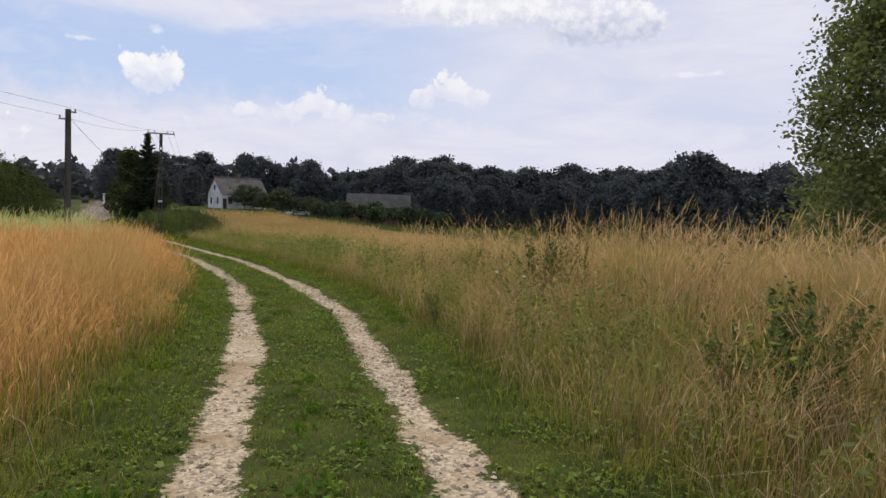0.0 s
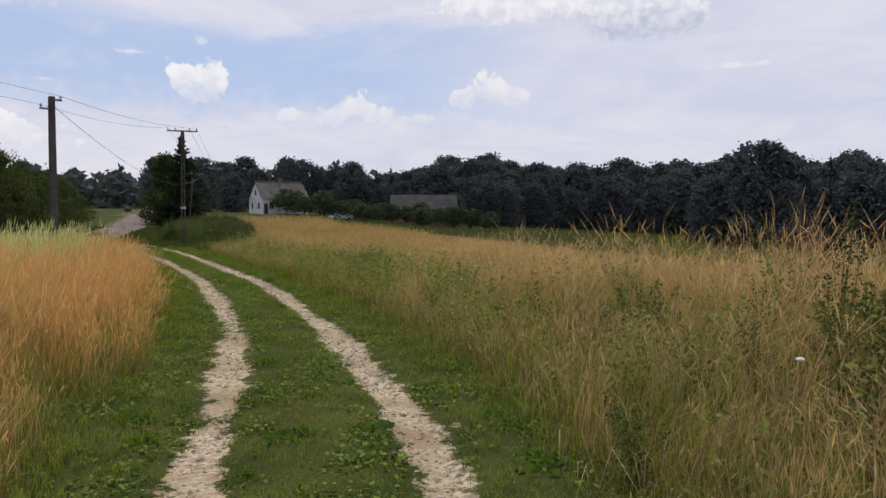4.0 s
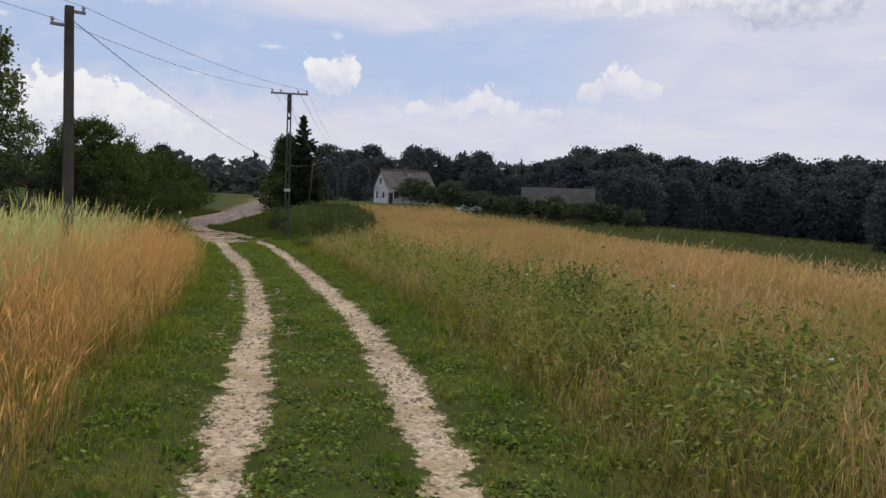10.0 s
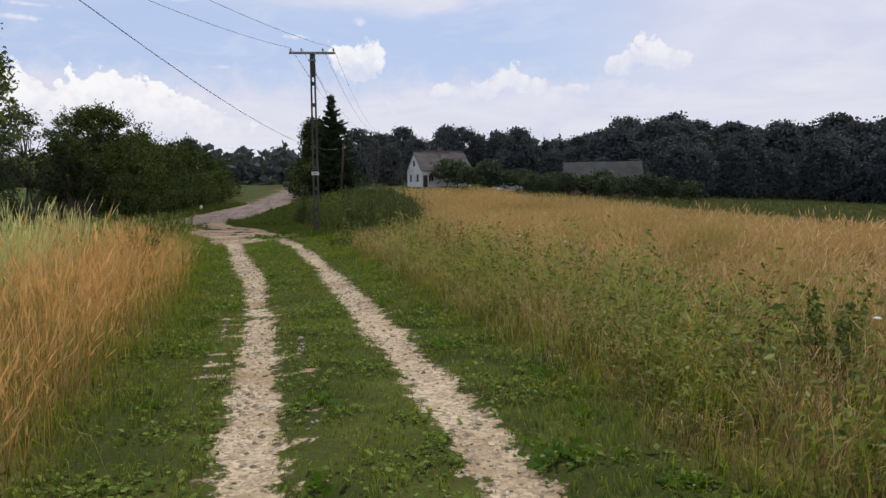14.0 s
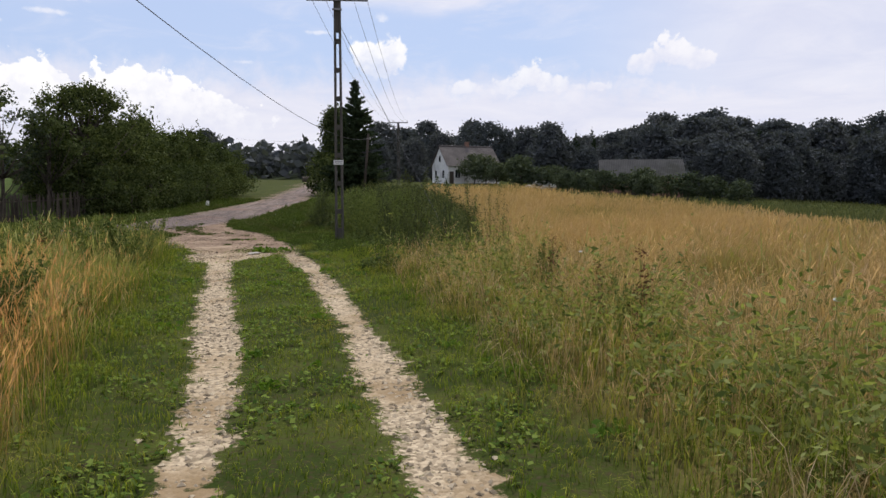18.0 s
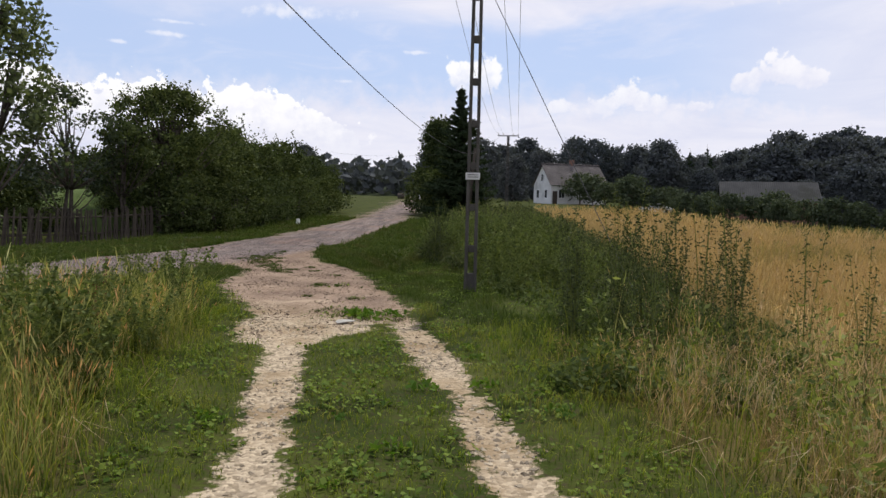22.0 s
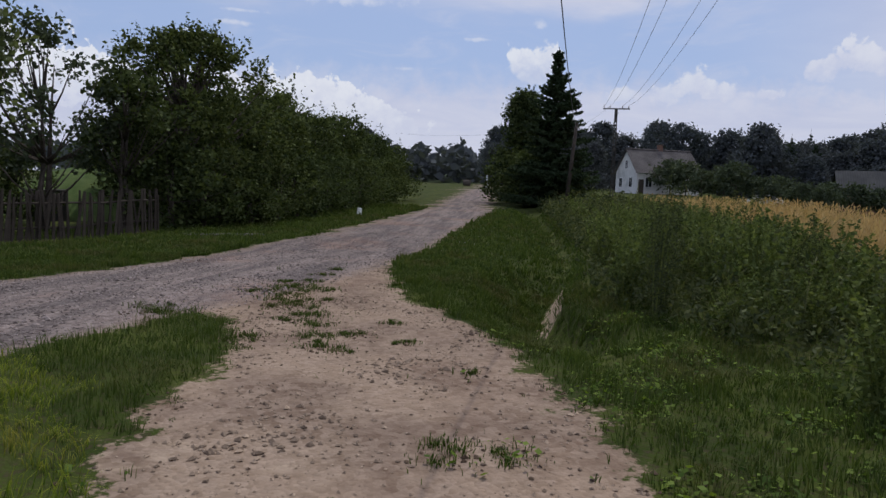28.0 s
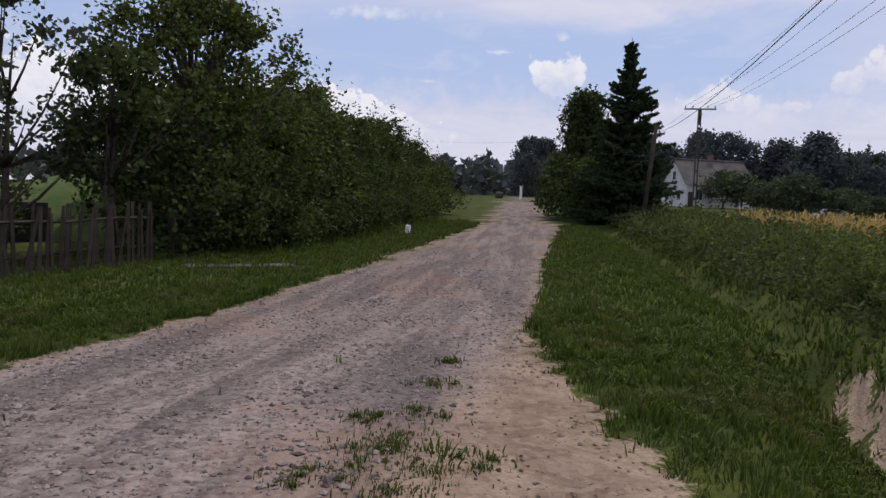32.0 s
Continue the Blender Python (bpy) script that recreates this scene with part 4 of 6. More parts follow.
    h = np.where(mid, 0.045, 0.065) * r.uniform(0.5, 1.5, len(x)) * (1 + 1.6 * rim) * (1 + 0.35 * ripple(x, y, 1.3, 53)) + 0.012
    far = np.maximum(y - 40, 0)
    w = 0.0036 + 0.0005 * far + 0.0034 * r.uniform(0, 1, len(x)) ** 2
    lone = bareness(x, y) > 0.5
    out = smooth(y, 45, 52) + smooth(-x, 26.5, 30) * (y > 36)
    h, w = np.where(lone, h * 0.42, h), np.where(lone, w * 1.3, w * (1 + 1.3 * np.clip(out, 0, 1)))
    # past this line the grass takes the tone with cloud shade painted in
    late = y + 0.5 * (x + 17) + 0.4 * ripple(x, y, 1.2, 58) > 40.3 - 1.6 * smooth(-x, 17.5, 19.5)
    late = late | (road_off(x, y) < -1)
    blades("verge_grass", x[~late], y[~late], h[~late], w[~late], 1.25, "short trodden green grass beside and between the ruts", M_GRASS_SHORT, 0.0, 2, (0, 0), 19, tuft=0.22)
    blades("roadside_grass", x[late], y[late], (h * (1.15 + 0.02 * far) * (1 + 0.4 * ripple(x, y, 0.6, 59)))[late], w[late], 1.2, "lush grass on the gravel road's shoulders, darkened in colour for cloud shade", M_GRASS_CLOUDED, 0.0, 2, (0, 0), 29, tuft=0.25)

    # clover and small leaves in the turf
    def keep_c(x, y):
        return keep_s(x, y) * smooth(ripple(x, y, 1.5, 55) + 0.5 * ripple(x, y, 0.4, 56), -0.5, 0.7)
    x, y = scatter(800000, -20, 3.2, 0.5, 46, keep_c, 23, by_track(2.4, 2.6, 37.0))
    r = np.random.default_rng(24)
    n = len(x)
    a = r.uniform(0, 6.283, n)
    s = r.uniform(0.008, 0.024, n) * r.uniform(0.7, 1.2, n)
    z = land(x, y) + r.uniform(0.012, 0.055, n)
    t = r.normal(0, 0.35, (n, 2))
    dx, dy = np.cos(a) * s, np.sin(a) * s
    v = np.stack([np.stack([x - dx, y - dy, z - t[:, 0] * s], 1), np.stack([x - dy, y + dx, z + t[:, 1] * s], 1), np.stack([x + dx, y + dy, z + t[:, 0] * s], 1), np.stack([x + dy, y - dx, z - t[:, 1] * s], 1)], 1)
    tagged(obj("clover", mesh_np("clover", v.reshape(-1, 3), (np.arange(n) * 4)[:, None] + np.arange(4)), M_CLOVER), "clover and plantain leaves low in the turf", "clover", kind="stuff")

    # straw lying over at the field's foot
    def keep_d(x, y):
        q, l = off_right(x, y), off_left(x, y)
        return (np.exp(-((q - 1.9) / 0.9) ** 2) * (q > 0.8) + 0.35 * np.exp(-((l + 1.3) / 0.35) ** 2)) * np.maximum(smooth(ripple(x, y, 2.4, 61), -0.2, 0.6), 0.9 * smooth(12.5 - y, 0, 3)) * (y < 37)
    x, y = scatter(140000, -20, 6, 0, 38, keep_d, 20, by_track(2.5, 4.5))
    r = np.random.default_rng(21)
    blades("lodged_straw", x, y, 0.32 + 0.35 * r.uniform(0, 1, len(x)), np.full(len(x), 0.005), 1.3, "dry straw lying over at the foot of the tall grass", M_GRASS_DRY, 0.0, 2, (0.1, -0.3), 22, tuft=0.5)


build_grass()


# ---------------------------------------------------------------- trees
def clump_points(r, count, height, spread, foot, profile, per, tight):
    """Clump centres in a crown and leaf places round them."""
    t = r.uniform(0, 1, count) ** 0.85
    ang = r.uniform(0, 6.283, count)
    lobes = 1 + 0.22 * np.sin(ang * 2 + r.uniform(0, 6)) + 0.15 * np.sin(ang * 3 + t * 7 + r.uniform(0, 6))
    rad = profile(t) * spread * lobes * np.sqrt(r.uniform(0.12, 1, count))
    c = np.stack([np.cos(ang) * rad, np.sin(ang) * rad, foot + t * (height - foot)], 1)
    w = tight * r.uniform(0.6, 1.4, count)
    p = np.repeat(c, per, 0) + np.clip(r.normal(0, 1, (count * per, 3)), -1.7, 1.7) * np.repeat(w, per)[:, None] * [1, 1, 0.75]
    p[:, 2] = np.maximum(p[:, 2], 0.15)
    return c, p


def tree(name, label, seed, height, spread, leaf_mat, foot=1.0, clumps=90, per=60, leaf=0.11, tight=0.35, trunk_r=0.12,
         profile=None, bark=None, limbs=14, stems=1, m=None, group="", category="tree", shoots=0.4, reach=0.7):
    """A tapered trunk with limbs, and a crown of many small leaves in uneven clumps."""
    r = np.random.default_rng(seed)
    profile = profile or (lambda t: np.sqrt(np.clip(1 - (2 * t - 0.85) ** 2 / 1.35, 0.03, 1)))
    c, p = clump_points(r, clumps, height, spread, foot, profile, per, tight)
    # thin leafy shoots that break the outline
    score = c[:, 2] / height + 0.6 * np.hypot(c[:, 0], c[:, 1]) / spread + r.uniform(0, 0.5, len(c))
    tips = c[np.argsort(score)[-int(len(c) * shoots) - 1:]]
    k = max(6, int(per * 0.22))
    d = tips * [0.45 / spread, 0.45 / spread, 0] + r.normal(0, 0.22, tips.shape) + [0, 0, 0.75]
    d = np.repeat(d * (reach * r.uniform(0.35, 1.25, (len(tips), 1))), k, 0)
    s = np.tile(np.linspace(0.1, 1.0, k), len(tips))[:, None]
    p = np.concatenate([p, np.repeat(tips, k, 0) + d * s + r.normal(0, 1, (len(s), 3)) * (0.05 + 0.16 * (1 - s)) * reach])
    bm = bmesh.new()
    heads = []
    for s in range(stems):
        lx, ly = (r.uniform(-0.5, 0.5, 2) if stems > 1 else r.uniform(-0.12, 0.12, 2)) * spread * 0.35
        pts = [(lx * 0.3 * (stems > 1), ly * 0.3 * (stems > 1), -0.15)]
        for q in (0.15, 0.35, 0.6, 0.85):
            pts.append((lx * (0.3 + q) + r.normal(0, 0.05), ly * (0.3 + q) + r.normal(0, 0.05), q * height * 0.95))
        tube(pts, [trunk_r * k for k in (1.25, 1.0, 0.75, 0.45, 0.12)], 7, bm)
        heads.append(pts)
    order = r.permutation(len(c))[:limbs]
    for i in order:
        pts = heads[i % stems]
        end = Vector(c[i])
        hz = max(foot * 0.7, end.z * 0.55)
        a = min(pts, key=lambda q: abs(q[2] - hz))
        mid = (Vector(a) + end) / 2 + Vector((0, 0, -0.06 * (end - Vector(a)).length))
        tube([a, mid, end], [trunk_r * 0.42, trunk_r * 0.26, trunk_r * 0.07], 5, bm)
    t = thing(name, label, category, m, group)
    part("trunk", bm, bark or M_BARK, t, smooth_faces=True)
    v, f = quads(p, leaf, r, 0.2)
    obj("crown", mesh_np("crown", v, f), leaf_mat, t)
    return t


def conifer(name, label, seed, height, spread, m=None, tiers=26, group="", card=0.11, dense=1.0):
    """A spruce: whorls of drooping boughs hung with needles, open towards the top."""
    r = np.random.default_rng(seed)
    trunk = tube([(0, 0, -0.2), (0.02, 0, height * 0.5), (0, 0, height)], [height * 0.018, height * 0.011, 0.012], 7)
    pts, boughs = [], []
    for i in range(tiers):
        q = (i + r.uniform(-0.45, 0.45)) / tiers
        z = min(max(height * (0.05 + 0.93 * q) + r.normal(0, 0.2), 0.3), height - 0.1)
        L = spread * (1 - max(q, 0)) ** 0.9 * r.uniform(0.7, 1.15) + 0.12
        for b in range(int(12 - 6 * q)):
            a = r.uniform(0, 6.283)
            ln = L * r.uniform(0.5, 1.2)
            d = Vector((math.cos(a), math.sin(a), 0))
            o = Vector((0, 0, min(z + r.uniform(-0.35, 0.35), height - 0.05)))
            mid, tip = o + d * ln * 0.55 + Vector((0, 0, ln * (0.32 * q - 0.16))), o + d * ln + Vector((0, 0, ln * (0.45 * q - 0.08)))
            path = [o, mid, tip]
            boughs.append(path)
            n = int((24 + 75 * ln) * dense)
            s = r.uniform(0.05, 1, n)[:, None]
            o_, m_, t_ = (np.array(p)[None] for p in path)
            base = o_ * (1 - s) ** 2 + 2 * m_ * s * (1 - s) + t_ * s ** 2
            side = np.array((-d.y, d.x, 0))
            w = (r.uniform(-1, 1, (n, 1)) * 0.26 * ln * (1.08 - s))
            pts.append(base + side * w + np.array((0, 0, -1)) * (np.abs(r.normal(0, 1, (n, 1))) * 0.05 + np.abs(w) * 0.35) + r.normal(0, 0.015, (n, 3)))
    t = thing(name, label, "tree", m, group)
    part("trunk", trunk, M_BARK, t, smooth_faces=True)
    if not group:
        for path in boughs:
            part("bough", tube(path, [0.022, 0.014, 0.005], 4), M_BARK, t)
    pts = np.concatenate(pts)
    v, f = quads(pts, card * np.clip(1.1 - pts[:, 2] / height, 0.22, 1.0) if group else card, r, 0.3, 2.8)
    obj("crown", mesh_np("crown", v, f), M_NEEDLE, t)
    return t


def stand(x, y, turn=0.0, size=1.0, dz=0.0):
    return pose(x, y, ground_at(x, y) + dz, 0, 0, turn) @ Matrix.Diagonal((size, size, size, 1))


def build_trees():
    r = np.random.default_rng(77)
    tree("birch_tree", "large leafy birch at the edge of the meadow", 101, 10.8, 4.5, M_LEAF_BIRCH, 0.4, 640, 95, 0.10, 0.38, 0.2,
         lambda t: np.clip(1.02 - 0.62 * t ** 1.6, 0.1, 1) * (0.82 + 0.18 * smooth(t, 0, 0.15)), M_BIRCHBARK, 26, 2, stand(14.9, 19.2))
    # garden trees behind the fence
    tree("garden_tree", "tall airy tree with layered sprays of leaves", 102, 10.6, 2.5, M_LEAF_BIRCH, 2.5, 130, 50, 0.14, 0.28, 0.13, lambda t: 1.05 - 0.75 * t, None, 40, 1, stand(-36.4, 46.9))
    tree("fruit_tree", "thin old fruit tree with sparse leaves and bare twigs", 103, 5.9, 1.9, M_LEAF_ORCHARD, 1.9, 60, 50, 0.11, 0.24, 0.09, None, None, 40, 2, stand(-36.9, 50.2), group="fruit trees by the fence")
    tree("fruit_tree", "crooked fruit tree with sparse leaves by the fence", 104, 4.9, 1.5, M_LEAF_HEDGE, 1.7, 46, 50, 0.11, 0.24, 0.08, None, None, 34, 2, stand(-36.0, 52.3), group="fruit trees by the fence")
    tree("garden_bush", "rounded dark green garden bush", 105, 3.4, 1.7, M_LEAF_HEDGE, 0.3, 70, 60, 0.10, 0.26, 0.06, None, None, 8, 3, stand(-41.2, 50.0), category="bush")
    shrub = tree("garden_bush", "leafy bush behind the paling fence", 106, 2.8, 1.6, M_LEAF_HEDGE, 0.3, 60, 60, 0.10, 0.26, 0.06, None, None, 8, 3, stand(-37.6, 44.6), category="bush")
    for x, y, s in ((-41.5, 48.5, 1.1), (-45.5, 49.5, 1.3), (-43.0, 45.0, 1.2), (-49.5, 61.5, 1.4), (-40.3, 51.2, 0.8), (-39.0, 42.5, 1.1), (-47.0, 44.0, 1.5)):
        copy_thing(shrub, stand(x, y, r.uniform(0, 360), s))
    # the dense row along the road
    big = tree("hedgerow_tree", "big dark broad-crowned tree at the end of the hedgerow", 110, 6.6, 2.8, M_LEAF_HEDGE, 0.6, 380, 66, 0.09, 0.20, 0.18, None, None, 46, 3, stand(-36.6, 55.2), group="hedgerow trees", shoots=0.45, reach=0.75)
    kinds = [tree("hedgerow_tree", "dense dark green hedgerow tree with low branches", 111 + i, 5.0 + 0.3 * i, 2.25, M_LEAF_HEDGE, 0.25, 230, 32, 0.125, 0.19, 0.12,
                  lambda t: np.clip(1.0 - 0.55 * t ** 2.2, 0.1, 1), None, 14, 3, stand(*at), group="hedgerow trees", shoots=0.35, reach=1.15)
             for i, at in enumerate([(-38.6, 58.4), (-39.4, 61.6), (-41.6, 64.8)])]
    spots = [(-37.8, 60.0), (-40.6, 63.4), (-41.9, 67.6), (-43.4, 70.2), (-44.6, 73.2), (-46.0, 76.4), (-47.5, 79.6), (-49.0, 83.0), (-50.6, 86.4), (-52.2, 90.0), (-53.8, 93.5),
             (-41.0, 57.2), (-43.2, 61.5), (-45.5, 66.5), (-47.6, 71.5), (-50.5, 77.0), (-39.4, 56.8)]
    for i, (x, y) in enumerate(spots):
        copy_thing(kinds[i % 3], stand(x, y, r.uniform(0, 360), r.uniform(0.84, 1.02)))
    # dark bushes at the foot of the row
    for x, y, s in ((-34.9, 53.2, 0.9), (-35.2, 54.6, 0.8), (-35.4, 57.0, 0.75), (-36.0, 58.9, 0.8), (-36.6, 61.0, 0.85), (-37.6, 63.2, 0.8), (-38.8, 65.6, 0.9), (-39.6, 68.2, 0.85), (-40.6, 71.0, 0.9), (-41.8, 74.0, 0.9), (-43.2, 77.2, 0.95), (-44.8, 81.0, 1.0)):
        copy_thing(shrub, stand(x, y, r.uniform(0, 360), s))
    # right of the road
    conifer("spruce_tree", "dark pointed spruce with drooping boughs", 120, 9.7, 3.1, stand(-32.2, 79.4), 42, "", 0.10, 1.05)
    tree("roadside_tree", "dense cone-shaped leafy tree beside the spruce", 121, 7.6, 2.3, M_LEAF_HEDGE, 0.4, 260, 70, 0.14, 0.34, 0.14, lambda t: np.clip(1.05 - 0.85 * t, 0.08, 1), None, 12, 1, stand(-36.4, 84.5))
    low = tree("roadside_bush", "dark bush at the foot of the spruce", 122, 3.2, 1.7, M_LEAF_HEDGE, 0.2, 70, 50, 0.12, 0.28, 0.06, None, None, 8, 3, stand(-33.9, 80.4), category="bush", group="bushes by the spruce")
    for x, y, s in ((-31.0, 79.6, 0.6), (-35.0, 82.0, 1.1), (-37.4, 88.0, 1.0)):
        copy_thing(low, stand(x, y, r.uniform(0, 360), s))
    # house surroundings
    tree("oak_tree", "big round-crowned oak behind the house", 130, 11.0, 5.9, M_LEAF_HAZED, 2.2, 230, 45, 0.30, 0.62, 0.3, None, None, 20, 1, stand(-41.2, 163.9))
    rise = lambda t: np.clip(1.0 - 0.6 * t ** 1.8, 0.1, 1)
    kinds = [tree("woodland_tree", "dark leafy tree of the wood edge", 140 + i, 10.5 + 0.7 * i, 3.6 + 0.3 * i, M_LEAF_HAZED, 0.3, 330, 22, 0.36, 0.58, 0.2,
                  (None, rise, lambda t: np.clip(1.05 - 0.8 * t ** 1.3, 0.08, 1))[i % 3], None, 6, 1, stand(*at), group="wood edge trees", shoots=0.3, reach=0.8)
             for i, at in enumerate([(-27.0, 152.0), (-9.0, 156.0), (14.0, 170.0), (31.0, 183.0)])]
    firs = [conifer("woodland_spruce", "dark pointed spruce standing in the wood", 150 + i, 12.0 + i, 2.6, stand(*at), 20, "wood edge spruces", 0.62, 0.24) for i, at in enumerate([(-10.5, 187.0), (21.7, 200.0)])]
    spots, pines = [], []

    def wood_row(line, back, step, share, fir):
        """A row of the wood along a line, set back by some metres; its crowns reach a share of a slowly rising and falling level."""
        pts = [Vector(p) for p in line]
        for a, b in zip(pts, pts[1:]):
            n = max(1, round((b - a).length / step))
            for i in range(n):
                p = a.lerp(b, (i + r.uniform(0.0, 1.0)) / n)
                x, y = p.x + 0.15 * back + r.uniform(-1.5, 1.5), p.y + back + r.uniform(-2.5, 2.5)
                level = 12.9 + 0.05 * max(min(x + 14, 50), 0) + 1.4 * math.exp(-((x - 4) / 11) ** 2) + 0.5 * float(ripple(x, y, 26.0, 81))
                h = level * share * r.uniform(0.90, 1.06) - ground_at(x, y)
                if r.uniform() < fir:
                    pines.append((x, y, h * 1.07 / 12.5))
                else:
                    spots.append((x, y, h / 11.5))
    edge = [(-33, 152), (-14, 152), (-2, 153), (10, 164), (24, 180), (42, 180), (64, 172), (84, 160), (112, 140)]
    wood_row(edge, 0, 3.4, 0.55, 0.05)
    wood_row(edge, 6, 3.4, 0.75, 0.12)
    wood_row(edge, 13, 2.7, 0.94, 0.30)
    wood_row(edge, 20, 2.6, 1.0, 0.45)
    # a group that stands out beyond the field, and the belt behind the birch
    for x, y, s in ((50.0, 138.0, 1.2), (53.0, 140.5, 1.5), (55.5, 140.0, 1.6), (58.5, 141.5, 1.38), (55.0, 134.0, 0.95), (45.0, 146.0, 1.0), (65.0, 144.0, 1.15), (71.0, 141.0, 1.2), (77.0, 138.0, 1.25),
                    (83.0, 134.0, 1.3), (89.0, 130.0, 1.3), (96.0, 125.0, 1.35), (68.0, 152.0, 1.25), (75.0, 148.0, 1.3), (50.0, 152.0, 1.2)):
        spots.append((x, y, s))
    pines += [(-8.0, 189.0, 0.98), (-11.3, 186.5, 1.1), (70.6, 152.0, 1.5), (66.0, 150.0, 1.3), (21.7, 247.7, 1.55)]
    # left of the house and past the road's end
    for x, y, s in ((-52, 150, 0.7), (-57, 146, 0.62), (-62, 158, 0.9), (-70, 165, 0.8), (-49, 158, 0.8), (-46, 170, 1.0), (-58, 176, 1.0), (-66, 185, 1.1), (-96, 150, 0.8), (-104, 160, 0.9), (-82, 178, 0.7),
                    (-112, 172, 1.0), (-122, 150, 1.0), (-86, 196, 1.1), (-98, 214, 1.2), (-76, 208, 1.2), (-33, 165, 0.9)):
        spots.append((x, y, s))
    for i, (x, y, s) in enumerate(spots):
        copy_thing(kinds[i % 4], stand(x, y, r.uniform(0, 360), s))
    for x, y, s in pines:
        copy_thing(firs[int(abs(x)) % 2], stand(x, y, r.uniform(0, 360), s))
    # orchard
    app = [tree("orchard_tree", "small grey-green orchard tree in the farm garden", 160 + i, 4.0 + 0.4 * i, 2.1, M_LEAF_ORCHARD, 0.9, 60, 30, 0.26, 0.40, 0.11, None, None, 8, 1, stand(*at), group="orchard trees")
           for i, at in enumerate([(-33.5, 131.0), (-27.0, 125.0)])]
    for i, (x, y) in enumerate([(-31, 127), (-29, 131), (-24, 124), (-22.5, 129), (-20, 123), (-17.5, 126.5), (-15, 122), (-12.5, 125), (-10, 121), (-7, 123.5), (-4.5, 120.5), (-1.5, 122), (1.5, 120), (-36.0, 133.6), (-18, 119.5), (-9.5, 118)]):
        copy_thing(app[i % 2], stand(x, y, r.uniform(0, 360), r.uniform(0.65, 1.0)))
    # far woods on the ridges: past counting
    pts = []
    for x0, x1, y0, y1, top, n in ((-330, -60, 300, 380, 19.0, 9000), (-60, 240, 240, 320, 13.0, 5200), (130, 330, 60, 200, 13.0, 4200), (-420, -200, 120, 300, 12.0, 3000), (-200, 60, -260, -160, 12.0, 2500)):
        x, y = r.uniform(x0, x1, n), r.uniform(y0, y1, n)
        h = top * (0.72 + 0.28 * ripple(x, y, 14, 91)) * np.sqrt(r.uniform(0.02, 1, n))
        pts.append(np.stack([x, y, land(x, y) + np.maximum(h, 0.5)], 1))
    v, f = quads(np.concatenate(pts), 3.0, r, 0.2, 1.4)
    tagged(obj("far_woods", mesh_np("far_woods", v, f), M_LEAF_HAZED), "distant dark woods along the ridges", "woods", kind="stuff")
    # low wooded ridge under the far trees
    n, k = 90, 10
    a, q = np.meshgrid(np.linspace(-520, 330, n), np.linspace(0, 1, k))
    y = 330 + 120 * q
    z = land(a, y) + (9.0 + 2.5 * ripple(a, y, 90, 96)) * np.sin(q * 1.57)
    i = (np.arange(k - 1)[:, None] * n + np.arange(n - 1)).ravel()
    tagged(obj("wooded_ridge", mesh_np("wooded_ridge", np.stack([a.ravel(), y.ravel(), z.ravel()], 1), np.stack([i, i + 1, i + n + 1, i + n], 1), flat=False), M_HILL), "low dark wooded ridge beyond the fields", "hill", kind="structure")
    # far blue hill, its haze only in the colour
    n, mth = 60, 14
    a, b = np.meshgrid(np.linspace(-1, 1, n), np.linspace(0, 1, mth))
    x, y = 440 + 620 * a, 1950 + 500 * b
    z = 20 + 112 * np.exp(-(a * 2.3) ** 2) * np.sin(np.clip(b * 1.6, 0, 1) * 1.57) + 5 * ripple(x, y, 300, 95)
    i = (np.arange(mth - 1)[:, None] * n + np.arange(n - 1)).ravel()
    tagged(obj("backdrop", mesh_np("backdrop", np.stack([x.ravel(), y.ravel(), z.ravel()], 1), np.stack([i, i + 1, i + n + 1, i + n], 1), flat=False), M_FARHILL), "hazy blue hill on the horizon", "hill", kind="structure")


build_trees()


